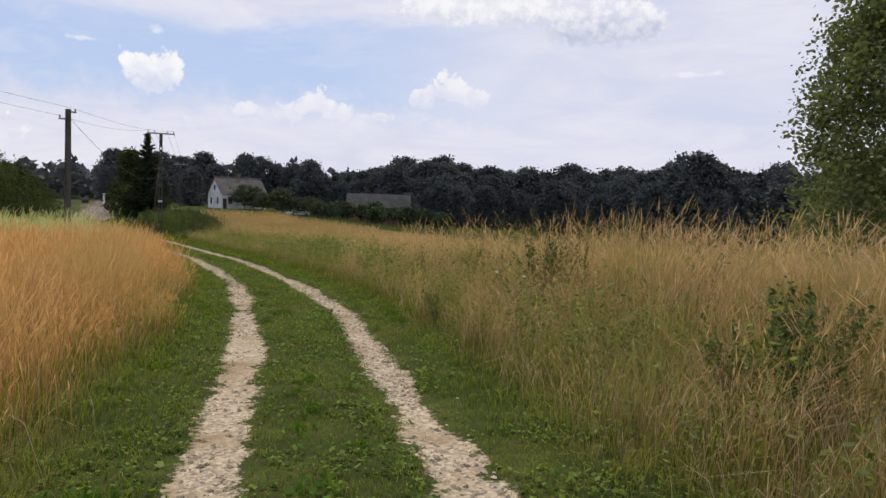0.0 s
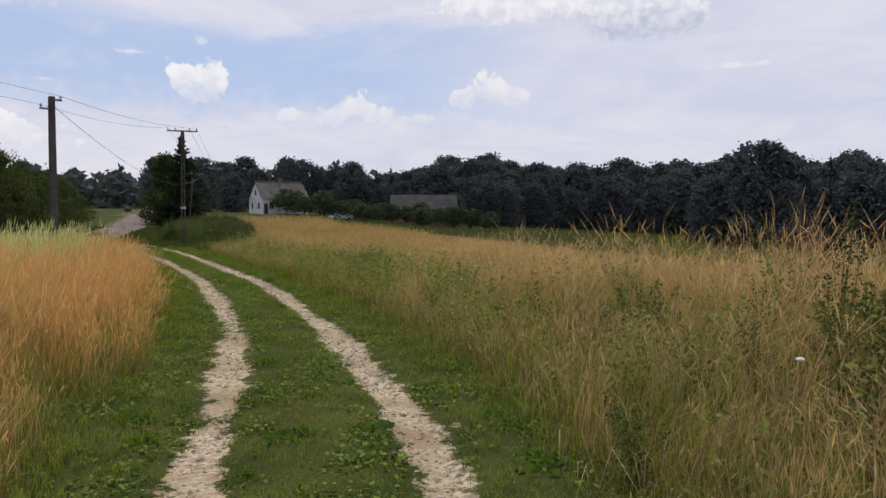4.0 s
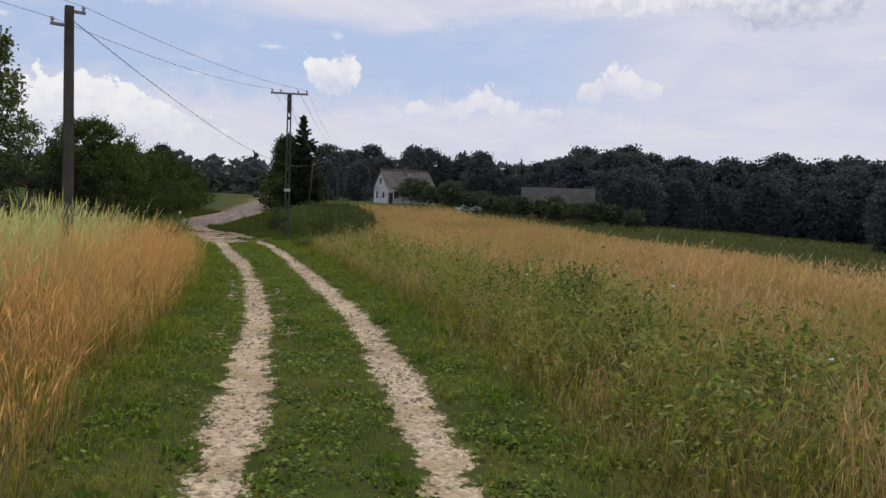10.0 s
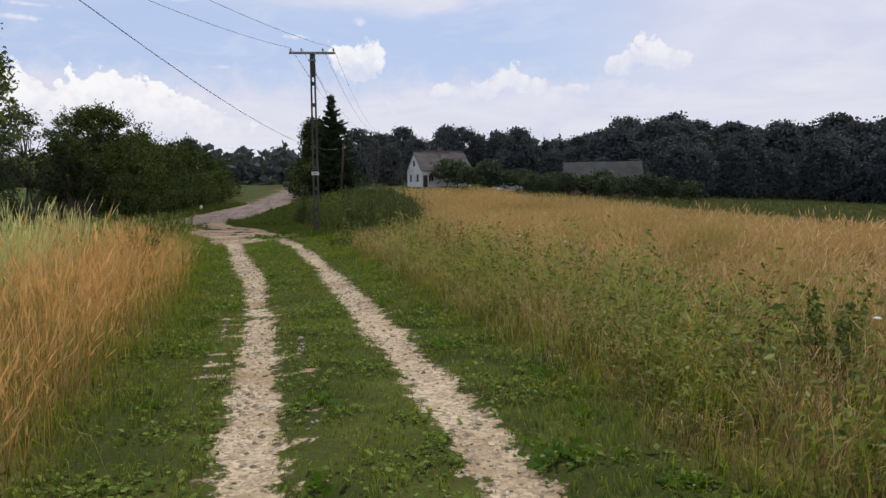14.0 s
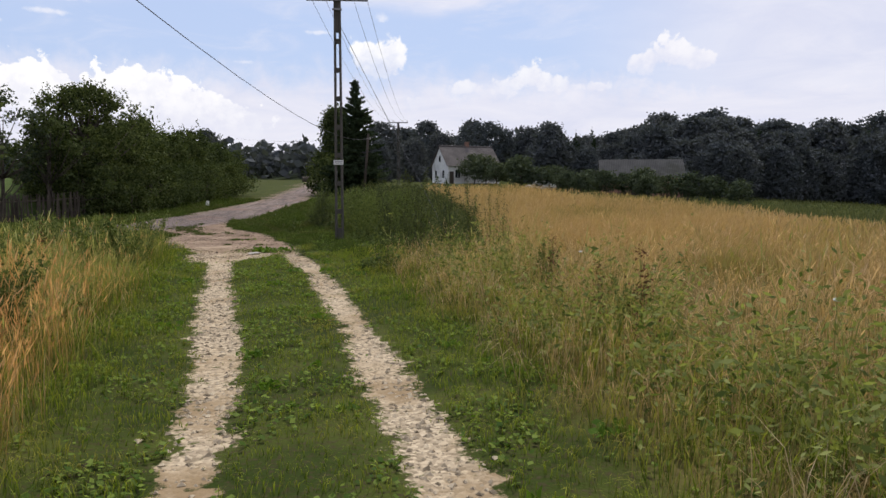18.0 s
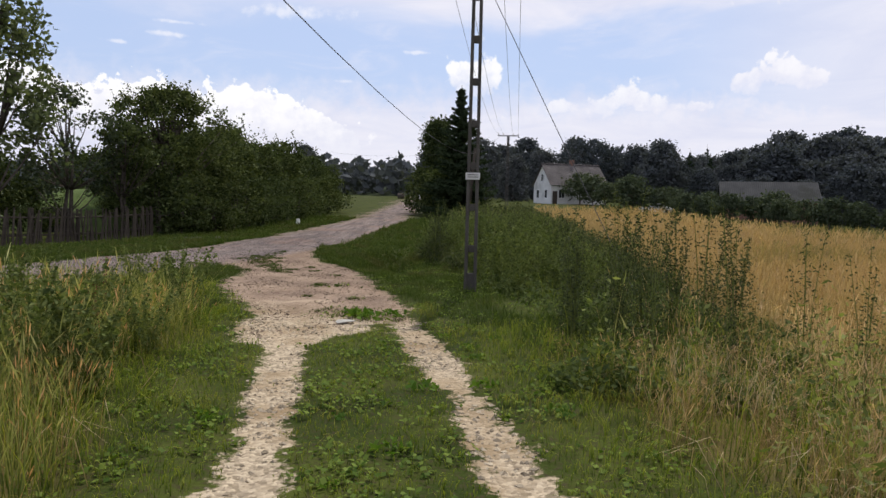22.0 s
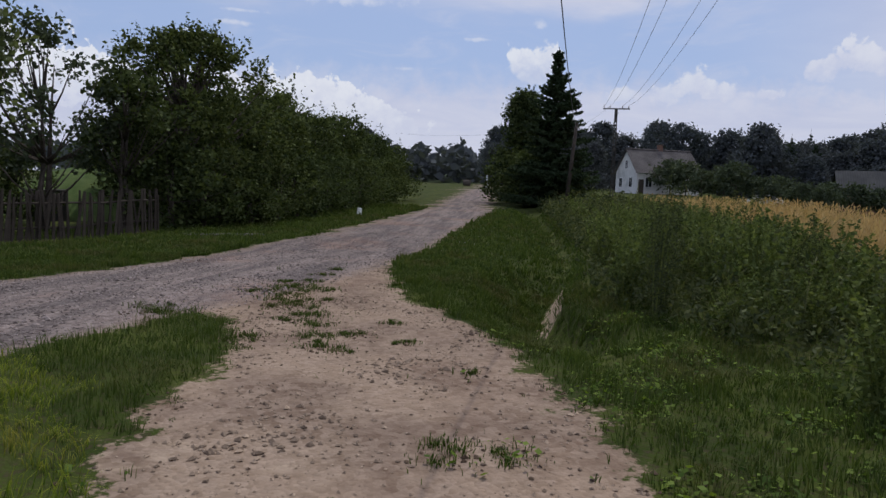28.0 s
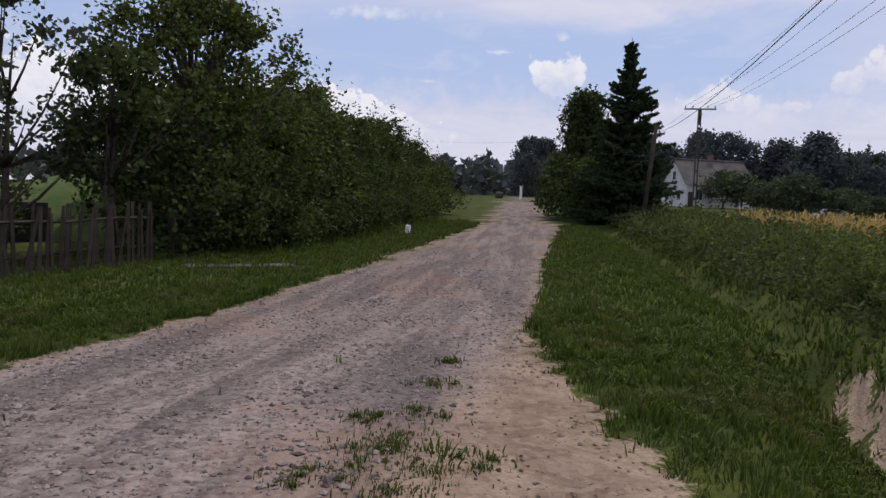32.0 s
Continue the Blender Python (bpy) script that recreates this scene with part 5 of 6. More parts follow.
# ---------------------------------------------------------------- poles and wires
def concrete_pole(label, x, y, height, turn, arm=True, sign=False, deep=0.072):
    """A reinforced-concrete pole of two tapering legs tied by webs, with slots between."""
    t = thing("utility_pole", label, "pole", pose(x, y, ground_at(x, y) - 0.02, 0, 0, turn), "concrete utility poles")
    foot, head = 0.112, 0.088
    lw = 0.056
    for s in (-1, 1):
        bm = box(-0.5, 0.5, -deep, deep, -0.3, height, 0.0)
        for v in bm.verts:
            k = foot + (head - foot) * max(v.co.z, 0) / height
            v.co.x = s * (k - lw / 2) + (lw / 2 if v.co.x > 0 else -lw / 2)
            v.co.y *= 1 - 0.25 * max(v.co.z, 0) / height
        bmesh.ops.bevel(bm, geom=bm.edges[:], offset=0.008, segments=1, affect="EDGES")
        part("leg", bm, M_CONCRETE, t)
    z = 0.0
    while z < height - 0.9:
        k = foot + (head - foot) * z / height
        bm = box(-k + lw, k - lw, -deep * 0.62, deep * 0.62, z, z + (0.12 if z > 0.1 else 0.35), 0.006)
        part("web", bm, M_CONCRETE, t)
        z += 0.72
    part("cap", box(-head + lw, head - lw, -deep * 0.7, deep * 0.7, height - 0.85, height - 0.01, 0.006), M_CONCRETE, t, "solid pole head")
    if arm:
        bm = box(-0.78, 0.78, -0.11, -0.06, height - 0.09, height - 0.01, 0.006)
        part("crossarm", bm, M_STEEL, t)
        part("brace", box(-0.12, 0.12, -0.105, -0.062, height - 0.32, height - 0.27, 0.004), M_STEEL, t)
        spots = [(-0.72, -0.085), (-0.36, -0.085), (0.36, -0.085), (0.72, -0.085)]
    else:
        part("bracket", box(-0.03, 0.03, 0.07, 0.34, height - 0.42, height - 0.36, 0.004), M_STEEL, t)
        part("bracket", box(-0.03, 0.03, -0.30, -0.07, height - 0.12, height - 0.06, 0.004), M_STEEL, t)
        spots = [(0.0, 0.30), (0.0, -0.26)]
    for i, (sx, sy) in enumerate(spots):
        z = height + 0.0 if arm else (height - 0.36, height - 0.06)[i]
        bm = tube([(sx, sy, z - 0.02), (sx, sy, z + 0.03), (sx, sy, z + 0.05), (sx, sy, z + 0.09), (sx, sy, z + 0.12)], [0.012, 0.02, 0.042, 0.03, 0.014], 8)
        part("insulator", bm, M_PORCELAIN, t, smooth_faces=True)
    if sign:
        part("number_plate", box(-0.125, 0.125, -deep - 0.02, -deep - 0.008, 1.98, 2.10, 0.003), M_SIGN, t, "small pale number plate")
        for zz in (2.018, 2.056):
            part("writing", box(-0.09, 0.09, -deep - 0.0245, -deep - 0.0195, zz, zz + 0.012), M_DARK, t)
    return t


def wire(a, b, sag, radius=0.0055, name="overhead_wire", label="thin dark overhead wire between the poles"):
    a, b = Vector(a), Vector(b)
    n = 14
    pts = [a.lerp(b, i / n) - Vector((0, 0, sag * 4 * (i / n) * (1 - i / n))) for i in range(n + 1)]
    bm = tube(pts, [radius] * (n + 1), 5)
    me = bpy.data.meshes.new(name)
    bm.to_mesh(me)
    bm.free()
    return tagged(obj(name, me, M_WIRE), label, "wire", "overhead wires")


def build_poles():
    A, B, C = (-13.46, 26.54), (-16.01, 42.1), (-28.72, 80.2)
    back = (-17.0, -14.0)
    ha, hb, hc = 5.45 - ground_at(*A), 6.36 - ground_at(*B), 7.05 - ground_at(*C)
    concrete_pole("slim concrete slotted pole standing in the pale reed grass", *A, ha, 138, arm=False, deep=0.105)
    concrete_pole("concrete slotted pole with a steel crossarm and number plate", *B, hb, 20, sign=True)
    concrete_pole("concrete slotted pole with a crossarm at the field edge", *C, hc, 18)
    concrete_pole("concrete slotted pole with a crossarm by the road", *back, 6.4, 0)
    D = (-30.55, 77.2)
    zd = ground_at(*D)
    t = thing("wooden_pole", "old wooden pole leaning beside the spruce", "pole", pose(*D, zd - 0.2))
    part("shaft", tube([(0, 0, 0), (0.22, 0, 2.6), (0.44, 0, 5.15)], [0.12, 0.105, 0.09], 9), M_WOOD, t, smooth_faces=True)
    part("insulator", tube([(0.60, 0, 4.75), (0.60, 0, 4.85), (0.60, 0, 4.9)], [0.04, 0.05, 0.02], 8), M_PORCELAIN, t)
    part("hook", box(0.40, 0.62, -0.02, 0.02, 4.71, 4.75), M_STEEL, t)

    def arm(p, h, turn, s):
        c, n = math.cos(radians(turn)), math.sin(radians(turn))
        return (p[0] + c * s + n * 0.085, p[1] + n * s - c * 0.085, ground_at(*p) + h + 0.1)
    for s in (-0.72, -0.36, 0.36, 0.72):
        wire(arm(B, hb, 20, s), arm(C, hc, 18, s), 0.75)
    for s, sa, za in ((-0.72, -0.30, -0.30), (0.72, 0.26, 0.02)):
        e = (A[0] + 0.67 * sa, A[1] + 0.74 * sa, ground_at(*A) + ha + za)
        wire(e, arm(B, hb, 20, s), 0.22)
        wire(e, arm(back, 6.4, 0, s), 0.5)
    wire((A[0] - 0.1, A[1] + 0.05, ground_at(*A) + ha - 0.2), (D[0] + 0.5, D[1], zd + 4.6), 1.2, 0.009, label="heavier service cable from pole to pole")
    wire((D[0] + 0.4, D[1], zd + 4.7), (-60.0, 104.0, 8.0), 0.4)
    wire(arm(C, hc, 18, -0.36), (D[0] + 0.5, D[1], zd + 4.7), 0.1)
    # stay wire of the pole at the junction
    x, y = B[0] + 2.75, B[1] + 0.9
    wire((B[0] + 0.1, B[1], ground_at(*B) + hb - 0.75), (x, y, ground_at(x, y) - 0.05), 0.0, 0.007, "stay_wire", "taut steel stay wire anchored in the meadow")


build_poles()


# ---------------------------------------------------------------- buildings
def window(parent, x0, x1, z0, z1, y, mat=None):
    """A framed window in a wall that faces -y."""
    w = part("window", box(x0, x1, y - 0.03, y + 0.05, z0, z1, 0.01), M_WHITE, parent)
    part("pane", box(x0 + 0.07, (x0 + x1) / 2 - 0.03, y - 0.036, y - 0.028, z0 + 0.07, z1 - 0.07), M_GLASS, w)
    part("pane", box((x0 + x1) / 2 + 0.03, x1 - 0.07, y - 0.036, y - 0.028, z0 + 0.07, z1 - 0.07), M_GLASS, w)
    part("sill", box(x0 - 0.08, x1 + 0.08, y - 0.12, y - 0.031, z0 - 0.06, z0, 0.01), M_PLASTER, w)


def build_house():
    L, W, eave, ridge = 9.2, 6.6, 3.1, 6.1
    px, py = -40.3, 133.3
    t = thing("house", "small pale plastered house with a steep grey tiled roof", "house", pose(px, py, ground_at(px, py) - 0.05, 0, 0, 40))
    # local x along the ridge, local y across; the gable at x = 0 and the long wall at y = 0 face the field
    prof = [(0, -0.6), (W, -0.6), (W, eave), (W / 2, ridge), (0, eave)]
    for name, x0, x1 in (("gable_wall", 0, 0.35), ("gable_wall", L - 0.35, L)):
        bm = bmesh.new()
        a, b = [bm.verts.new((x0, y, z)) for y, z in prof], [bm.verts.new((x1, y, z)) for y, z in prof]
        bm.faces.new(a), bm.faces.new(b[::-1])
        for i in range(5):
            bm.faces.new((a[i], b[i], b[(i + 1) % 5], a[(i + 1) % 5]))
        bmesh.ops.recalc_face_normals(bm, faces=bm.faces)
        part(name, bm, M_PLASTER, t)
    part("wall", box(0.35, L - 0.35, 0, 0.35, -0.6, eave), M_PLASTER, t)
    part("wall", box(0.35, L - 0.35, W - 0.35, W, -0.6, eave), M_PLASTER, t)
    k = (ridge - eave) / (W / 2)
    for s in (0, 1):
        n = 22
        for i in range(n):
            bm = bmesh.new()
            # overlapping courses of tiles
            f0, f1 = i / n, (i + 1.25) / n
            y0, y1 = -0.35 + f0 * (W / 2 + 0.35), -0.35 + min(f1, 1) * (W / 2 + 0.35)
            z0, z1 = eave + k * y0 + 0.11, eave + k * y1 + 0.06
            p = [(-0.3, y0, z0), (L + 0.3, y0, z0), (L + 0.3, y1, z1), (-0.3, y1, z1)]
            q = [(x, y, z - 0.06) for x, y, z in p]
            if s:
                p, q = [(x, W - y, z) for x, y, z in p], [(x, W - y, z) for x, y, z in q]
            a, b = [bm.verts.new(c) for c in p], [bm.verts.new(c) for c in q]
            bm.faces.new(a), bm.faces.new(b[::-1])
            for j in range(4):
                bm.faces.new((a[j], b[j], b[(j + 1) % 4], a[(j + 1) % 4]))
            bmesh.ops.recalc_face_normals(bm, faces=bm.faces)
            part("tile_course", bm, M_ROOF, t)
    part("ridge_cap", tube([(-0.3, W / 2, ridge + 0.14), (L + 0.3, W / 2, ridge + 0.14)], [0.11, 0.11], 8), M_ROOF, t)
    ch = part("chimney", box(4.6, 5.2, W / 2 - 0.1, W / 2 + 0.5, ridge - 0.8, ridge + 0.85, 0.02), M_BRICK, t)
    part("chimney_cap", box(4.53, 5.27, W / 2 - 0.17, W / 2 + 0.57, ridge + 0.86, ridge + 0.98, 0.02), M_CONCRETE, ch)
    # gable windows: face -x
    for y0, y1, z0, z1 in ((W / 2 - 0.45, W / 2 + 0.45, 3.5, 4.7), (1.3, 2.3, 0.9, 2.3), (4.4, 5.4, 0.9, 2.3)):
        w = part("window", box(-0.04, 0.05, y0, y1, z0, z1, 0.01), M_WHITE, t)
        part("pane", box(-0.047, -0.038, y0 + 0.08, (y0 + y1) / 2 - 0.03, z0 + 0.08, z1 - 0.08), M_GLASS, w)
        part("pane", box(-0.047, -0.038, (y0 + y1) / 2 + 0.03, y1 - 0.08, z0 + 0.08, z1 - 0.08), M_GLASS, w)
    for x in (1.2, 6.2):
        window(t, x, x + 1.0, 0.95, 2.3, 0.0)
    d = part("door", box(0.25, 1.0, -0.05, 0.02, -0.1, 2.0, 0.01), M_WOOD, t, "dark wooden door")
    part("step", box(0.1, 1.15, -0.5, -0.06, -0.3, -0.1, 0.02), M_CONCRETE, t)


def build_barn():
    L, W, eave, ridge = 11.8, 7.6, 2.6, 5.2
    px, py = -16.4, 134.5
    t = thing("barn", "long low barn with a pale cement sheet roof", "barn", pose(px, py, ground_at(px, py), 0, 0, 6))
    part("wall", box(0, L, 0, 0.3, -0.5, eave), M_BRICK, t)
    part("wall", box(0, L, W - 0.3, W, -0.5, eave), M_BRICK, t)
    for x0 in (0, L - 0.3):
        bm = bmesh.new()
        prof = [(0.3, -0.5), (W - 0.3, -0.5), (W - 0.3, eave), (W / 2, ridge), (0.3, eave)]
        a, b = [bm.verts.new((x0, y, z)) for y, z in prof], [bm.verts.new((x0 + 0.3, y, z)) for y, z in prof]
        bm.faces.new(a), bm.faces.new(b[::-1])
        for i in range(5):
            bm.faces.new((a[i], b[i], b[(i + 1) % 5], a[(i + 1) % 5]))
        bmesh.ops.recalc_face_normals(bm, faces=bm.faces)
        part("gable_wall", bm, M_WOOD, t)
    for s in (1, -1):
        # corrugated sheets
        bm, n = bmesh.new(), 96
        top, low = [], []
        for i in range(n + 1):
            x = -0.4 + (L + 0.8) * i / n
            w = 0.045 * (i % 2)
            y0, y1 = (-0.45, W / 2) if s > 0 else (W + 0.45, W / 2)
            top.append((bm.verts.new((x, y0, eave - 0.15 + w)), bm.verts.new((x, y1, ridge + 0.08 + w))))
            low.append((bm.verts.new((x, y0, eave - 0.19 + w)), bm.verts.new((x, y1, ridge + 0.04 + w))))
        for i in range(n):
            bm.faces.new((top[i][0], top[i + 1][0], top[i + 1][1], top[i][1]))
            bm.faces.new((low[i][0], low[i][1], low[i + 1][1], low[i + 1][0]))
            bm.faces.new((top[i][0], low[i][0], low[i + 1][0], top[i + 1][0]))
        part("roof", bm, M_BARNROOF, t)
    part("barn_door", box(4.4, 7.2, -0.06, -0.004, -0.3, 2.05, 0.01), M_WOOD, t, "wide weathered plank door")


def build_yard():
    # earth cellar: a grassed mound with a small dark doorway
    cx, cy = -44.6, 57.2
    n, k = 36, 10
    v, f = [], []
    for j in range(k + 1):
        q = j / k
        for i in range(n):
            a = 6.2832 * i / n
            rr = (4.6 + 0.3 * math.sin(3 * a)) * (1 - q)
            v.append((math.cos(a) * rr * 1.15, math.sin(a) * rr, -0.3 + 2.35 * math.sin(q * 1.57) ** 0.9))
    for j in range(k):
        for i in range(n):
            f.append((j * n + i, j * n + (i + 1) % n, (j + 1) * n + (i + 1) % n, (j + 1) * n + i))
    t = thing("earth_cellar", "grass-covered earth cellar mound behind the fence", "cellar", pose(cx, cy, ground_at(cx, cy)))
    obj("mound", mesh_np("mound", v, f, flat=False), surface("mown mound grass", (0.05, 0.085, 0.02), (0.11, 0.14, 0.045), 1.5, 40, 0.95, 0, 0.5, 0.03), t)
    fr = part("front_wall", box(2.9, 3.25, -4.6, -3.3, -0.3, 1.1, 0.03), M_CONCRETE, t)
    part("doorway", box(3.252, 3.30, -4.3, -3.6, -0.2, 0.9, 0.01), M_DARK, fr, "dark wooden hatch")
    # a white house deeper in the garden
    px, py = -52.3, 47.5
    L, W, eave, ridge = 8.0, 7.0, 2.6, 5.2
    t = thing("garden_house", "white-walled cottage with a red-brown roof behind garden trees", "house", pose(px, py, ground_at(px, py), 0, 0, 62))
    for a in ((0, L, 0, 0.3), (0, L, W - 0.3, W), (0, 0.3, 0.3, W - 0.3), (L - 0.3, L, 0.3, W - 0.3)):
        part("wall", box(*a, -0.2, eave), M_PLASTER, t)
    for x0 in (0, L - 0.3):
        bm = bmesh.new()
        a, b = [[bm.verts.new((x, y, z)) for y, z in ((0.3, eave), (W - 0.3, eave), (W / 2, ridge - 0.3))] for x in (x0, x0 + 0.3)]
        bm.faces.new(a), bm.faces.new(b[::-1])
        for i in range(3):
            bm.faces.new((a[i], b[i], b[(i + 1) % 3], a[(i + 1) % 3]))
        bmesh.ops.recalc_face_normals(bm, faces=bm.faces)
        part("gable", bm, M_PLASTER, t)
    k = (ridge - eave) / (W / 2)
    for s in (0, 1):
        bm = box(-0.4, L + 0.4, -0.4, W / 2, -0.05, 0.05)
        for q in bm.verts:
            q.co.z += eave + q.co.y * k
            if s:
                q.co.y = W - q.co.y
        bmesh.ops.recalc_face_normals(bm, faces=bm.faces)
        part("roof", bm, M_REDROOF, t)
    part("chimney", box(3.6, 4.2, W / 2 - 0.3, W / 2 + 0.3, ridge - 0.5, ridge + 0.9, 0.02), M_BRICK, t)
    window(t, 1.4, 2.4, 1.0, 2.2, 0.0)
    window(t, 5.4, 6.4, 1.0, 2.2, 0.0)


def build_fence():
    """Uneven split palings on two rails."""
    r = np.random.default_rng(31)
    a, b = Vector((-32.3, 40.5)), Vector((-33.8, 51.7))
    d = (b - a).normalized()
    t = thing("paling_fence", "old grey fence of uneven split wooden palings", "fence")
    L = (b - a).length
    for i in range(7):
        p = a + d * L * i / 6
        z = ground_at(*p)
        part("post", tube([(p.x - 0.08, p.y, z - 0.3), (p.x - 0.08, p.y, z + 1.25)], [0.06, 0.05], 7), M_WOOD, t)
    for zz in (0.35, 0.95):
        pts = [(*(a + d * L * i / 12 + Vector((-0.02, 0))), ground_at(*(a + d * L * i / 12)) + zz + r.normal(0, 0.02)) for i in range(13)]
        part("rail", tube(pts, [0.03] * 13, 6), M_WOOD, t)
    shapes = []
    for i in range(8):
        w, h = r.uniform(0.028, 0.05), r.uniform(1.1, 1.45)
        bm = box(-w, w, -0.012, 0.012, 0, h, 0.0)
        for v in bm.verts:
            if v.co.z > 0.5:
                v.co.x = v.co.x * 0.5 + r.uniform(-0.03, 0.03)
        me = bpy.data.meshes.new("picket")
        bm.to_mesh(me)
        bm.free()
        me.materials.append(M_WOOD)
        shapes.append(me)
    s = 0.0
    while s < L:
        p = a + d * s
        ob = obj("picket", shapes[int(r.integers(8))], None, t, m=pose(p.x + 0.03, p.y, ground_at(*p) - 0.05, r.normal(0, 2.5), r.normal(0, 2), 90 + math.degrees(math.atan2(-d.x, d.y)) + r.normal(0, 4)) @ pose(0, 0, 0, 0, r.normal(0, 4.5), 0))
        s += r.uniform(0.085, 0.15)


def build_car(x, y, turn, label):
    t = thing("car", label, "car", pose(x, y, ground_at(x, y), 0, 0, turn))
    prof = [(-2.0, 0.35), (-2.02, 0.75), (-1.75, 0.92), (-1.15, 0.95), (-0.55, 1.42), (0.75, 1.45), (1.45, 1.0), (1.95, 0.9), (2.05, 0.6), (2.02, 0.32)]
    bm = bmesh.new()
    a, b = [bm.verts.new((px, -0.82, pz)) for px, pz in prof], [bm.verts.new((px, 0.82, pz)) for px, pz in prof]
    bm.faces.new(a), bm.faces.new(b[::-1])
    for i in range(len(prof)):
        j = (i + 1) % len(prof)
        bm.faces.new((a[i], b[i], b[j], a[j]))
    for v in bm.verts:
        if v.co.z > 1.2:
            v.co.y *= 0.82
    bmesh.ops.recalc_face_normals(bm, faces=bm.faces)
    bmesh.ops.bevel(bm, geom=bm.edges[:], offset=0.05, segments=2, affect="EDGES")
    part("body", bm, M_WHITE, t, smooth_faces=True)
    for s in (-1, 1):
        part("side_window", box(-0.55, 0.75, s * 0.775 - 0.01, s * 0.775 + 0.01, 1.0, 1.3, 0.005), M_GLASS, t)
        for wx in (-1.25, 1.25):
            w = part("wheel", tube([(wx, s * 0.70, 0.31), (wx, s * 0.86, 0.31)], [0.31, 0.31], 16), M_DARK, t)
            part("rim", tube([(wx, s * 0.85, 0.31), (wx, s * 0.875, 0.31)], [0.18, 0.17], 12), M_STEEL, w)


def build_wayside():
    """Marker stone, a slab standing in for a ditch shadow, and the things where the road bends out of sight."""
    x, y = -35.5, 63.8
    t = thing("marker_stone", "small whitewashed marker stone on the verge", "stone", pose(x, y, ground_at(x, y) - 0.06, 0, 3, 25))
    bm = box(-0.10, 0.10, -0.08, 0.08, 0, 0.40, 0.03)
    for v in bm.verts:
        v.co.x, v.co.y = v.co.x * (1 - 0.3 * v.co.z), v.co.y * (1 - 0.3 * v.co.z)
    part("block", bm, M_WHITE, t)
    part("foot", box(-0.12, 0.12, -0.10, 0.10, -0.05, 0.10, 0.02), M_CONCRETE, t)
    x, y = -16.18, 38.32
    bm = bmesh.new()
    bmesh.ops.create_icosphere(bm, subdivisions=2, radius=1.0)
    for v in bm.verts:
        k = 1 + 0.18 * math.sin(5 * v.co.x + 2) * math.cos(4 * v.co.y)
        v.co = Vector((v.co.x * 0.13 * k, v.co.y * 0.06 * k * (1.3 - v.co.x), v.co.z * 0.016))
    t = thing("pale_stone", "pale flat stone slab lying in the turf", "stone", pose(x, y, ground_at(x, y) + 0.03, 4, -3, 25))
    part("slab", bm, surface("pale limestone", (0.30, 0.285, 0.25), (0.46, 0.44, 0.39), 9, 60, 0.9, 0, 0.4, 0.006), t)
    # ditch shadow in the verge, modelled as an added slab over a dark block
    x, y = -31.9, 52.4
    t = thing("culvert", "added concrete slab and dark block standing in for a ditch shadow", "culvert", pose(x, y, ground_at(x, y) - 0.16, 0, 0, 62))
    part("slab", box(-1.1, 1.1, -0.25, 0.25, 0.14, 0.21, 0.015), M_CONCRETE, t)
    part("mouth", box(-0.95, 0.95, -0.20, 0.20, -0.1, 0.14), M_DARK, t, "dark block standing in for shadow in the ditch")
    x, y = -75.5, 152.0
    t = thing("straw_bale", "dark weathered bale lying where the road bends", "bale", pose(x, y, ground_at(x, y) - 0.02, 0, 0, 20))
    part("roll", tube([(-0.65, 0, 0.55), (-0.6, 0, 0.55), (0.6, 0, 0.55), (0.65, 0, 0.55)], [0.42, 0.56, 0.56, 0.42], 14), M_BARK, t)
    x, y = -70.5, 150.0
    t = thing("gatepost", "white gatepost beside the far bend of the road", "post", pose(x, y, ground_at(x, y) - 0.05))
    part("shaft", box(-0.18, 0.18, -0.18, 0.18, 0, 2.1, 0.03), M_WHITE, t)
    part("cap", box(-0.24, 0.24, -0.24, 0.24, 2.1, 2.22, 0.03), M_WHITE, t)


build_wayside()
build_house()
build_barn()
build_yard()
build_fence()
build_car(-24.0, 124.5, 30, "white car parked at the edge of the orchard")


# ---------------------------------------------------------------- herbs
def herb_mesh(seed, height, stems, leaf, per, spread, droop=0.0, top=0.3):
    """Stalks hung with small leaves, thinner to the top: two meshes."""
    r = np.random.default_rng(seed)
    stalks, pts = [], []
    for s in range(stems):
        a, q = r.uniform(0, 6.283), r.uniform(0.2, 1)
        h = height * r.uniform(0.65, 1.05)
        e = Vector((math.cos(a), math.sin(a), 0)) * spread * q
        path = [e * 0.12, e * 0.45 + Vector((0, 0, h * 0.55)), e * (1 + droop) + Vector((0, 0, h))]
        path[0].z = -0.05
        bm = tube(path, [0.007, 0.005, 0.002], 3)
        me = bpy.data.meshes.new("stem")
        bm.to_mesh(me)
        bm.free()
        stalks.append(me)
        t = np.sort(r.uniform(0.08, 1, per))
        p0, p1, p2 = (np.array(p) for p in path)
        c = (1 - t)[:, None] ** 2 * p0 + 2 * ((1 - t) * t)[:, None] * p1 + t[:, None] ** 2 * p2
        w = (0.13 * (1 - t) + 0.03 * top) * height / 1.4
        pts.append(c + r.normal(0, 1, (per, 3)) * w[:, None])
    v, f = quads(np.concatenate(pts), leaf, r, 0.3, 2.0)
    return stalks, mesh_np("foliage", v, f)


def herb(name, label, category, kit, mat, x, y, size, turn, group):
    t = thing(name, label, category, stand(x, y, turn, size), group)
    for me in kit[0]:
        obj("stem", me, M_WEED, t)
    obj("foliage", kit[1], mat, t)
    return t


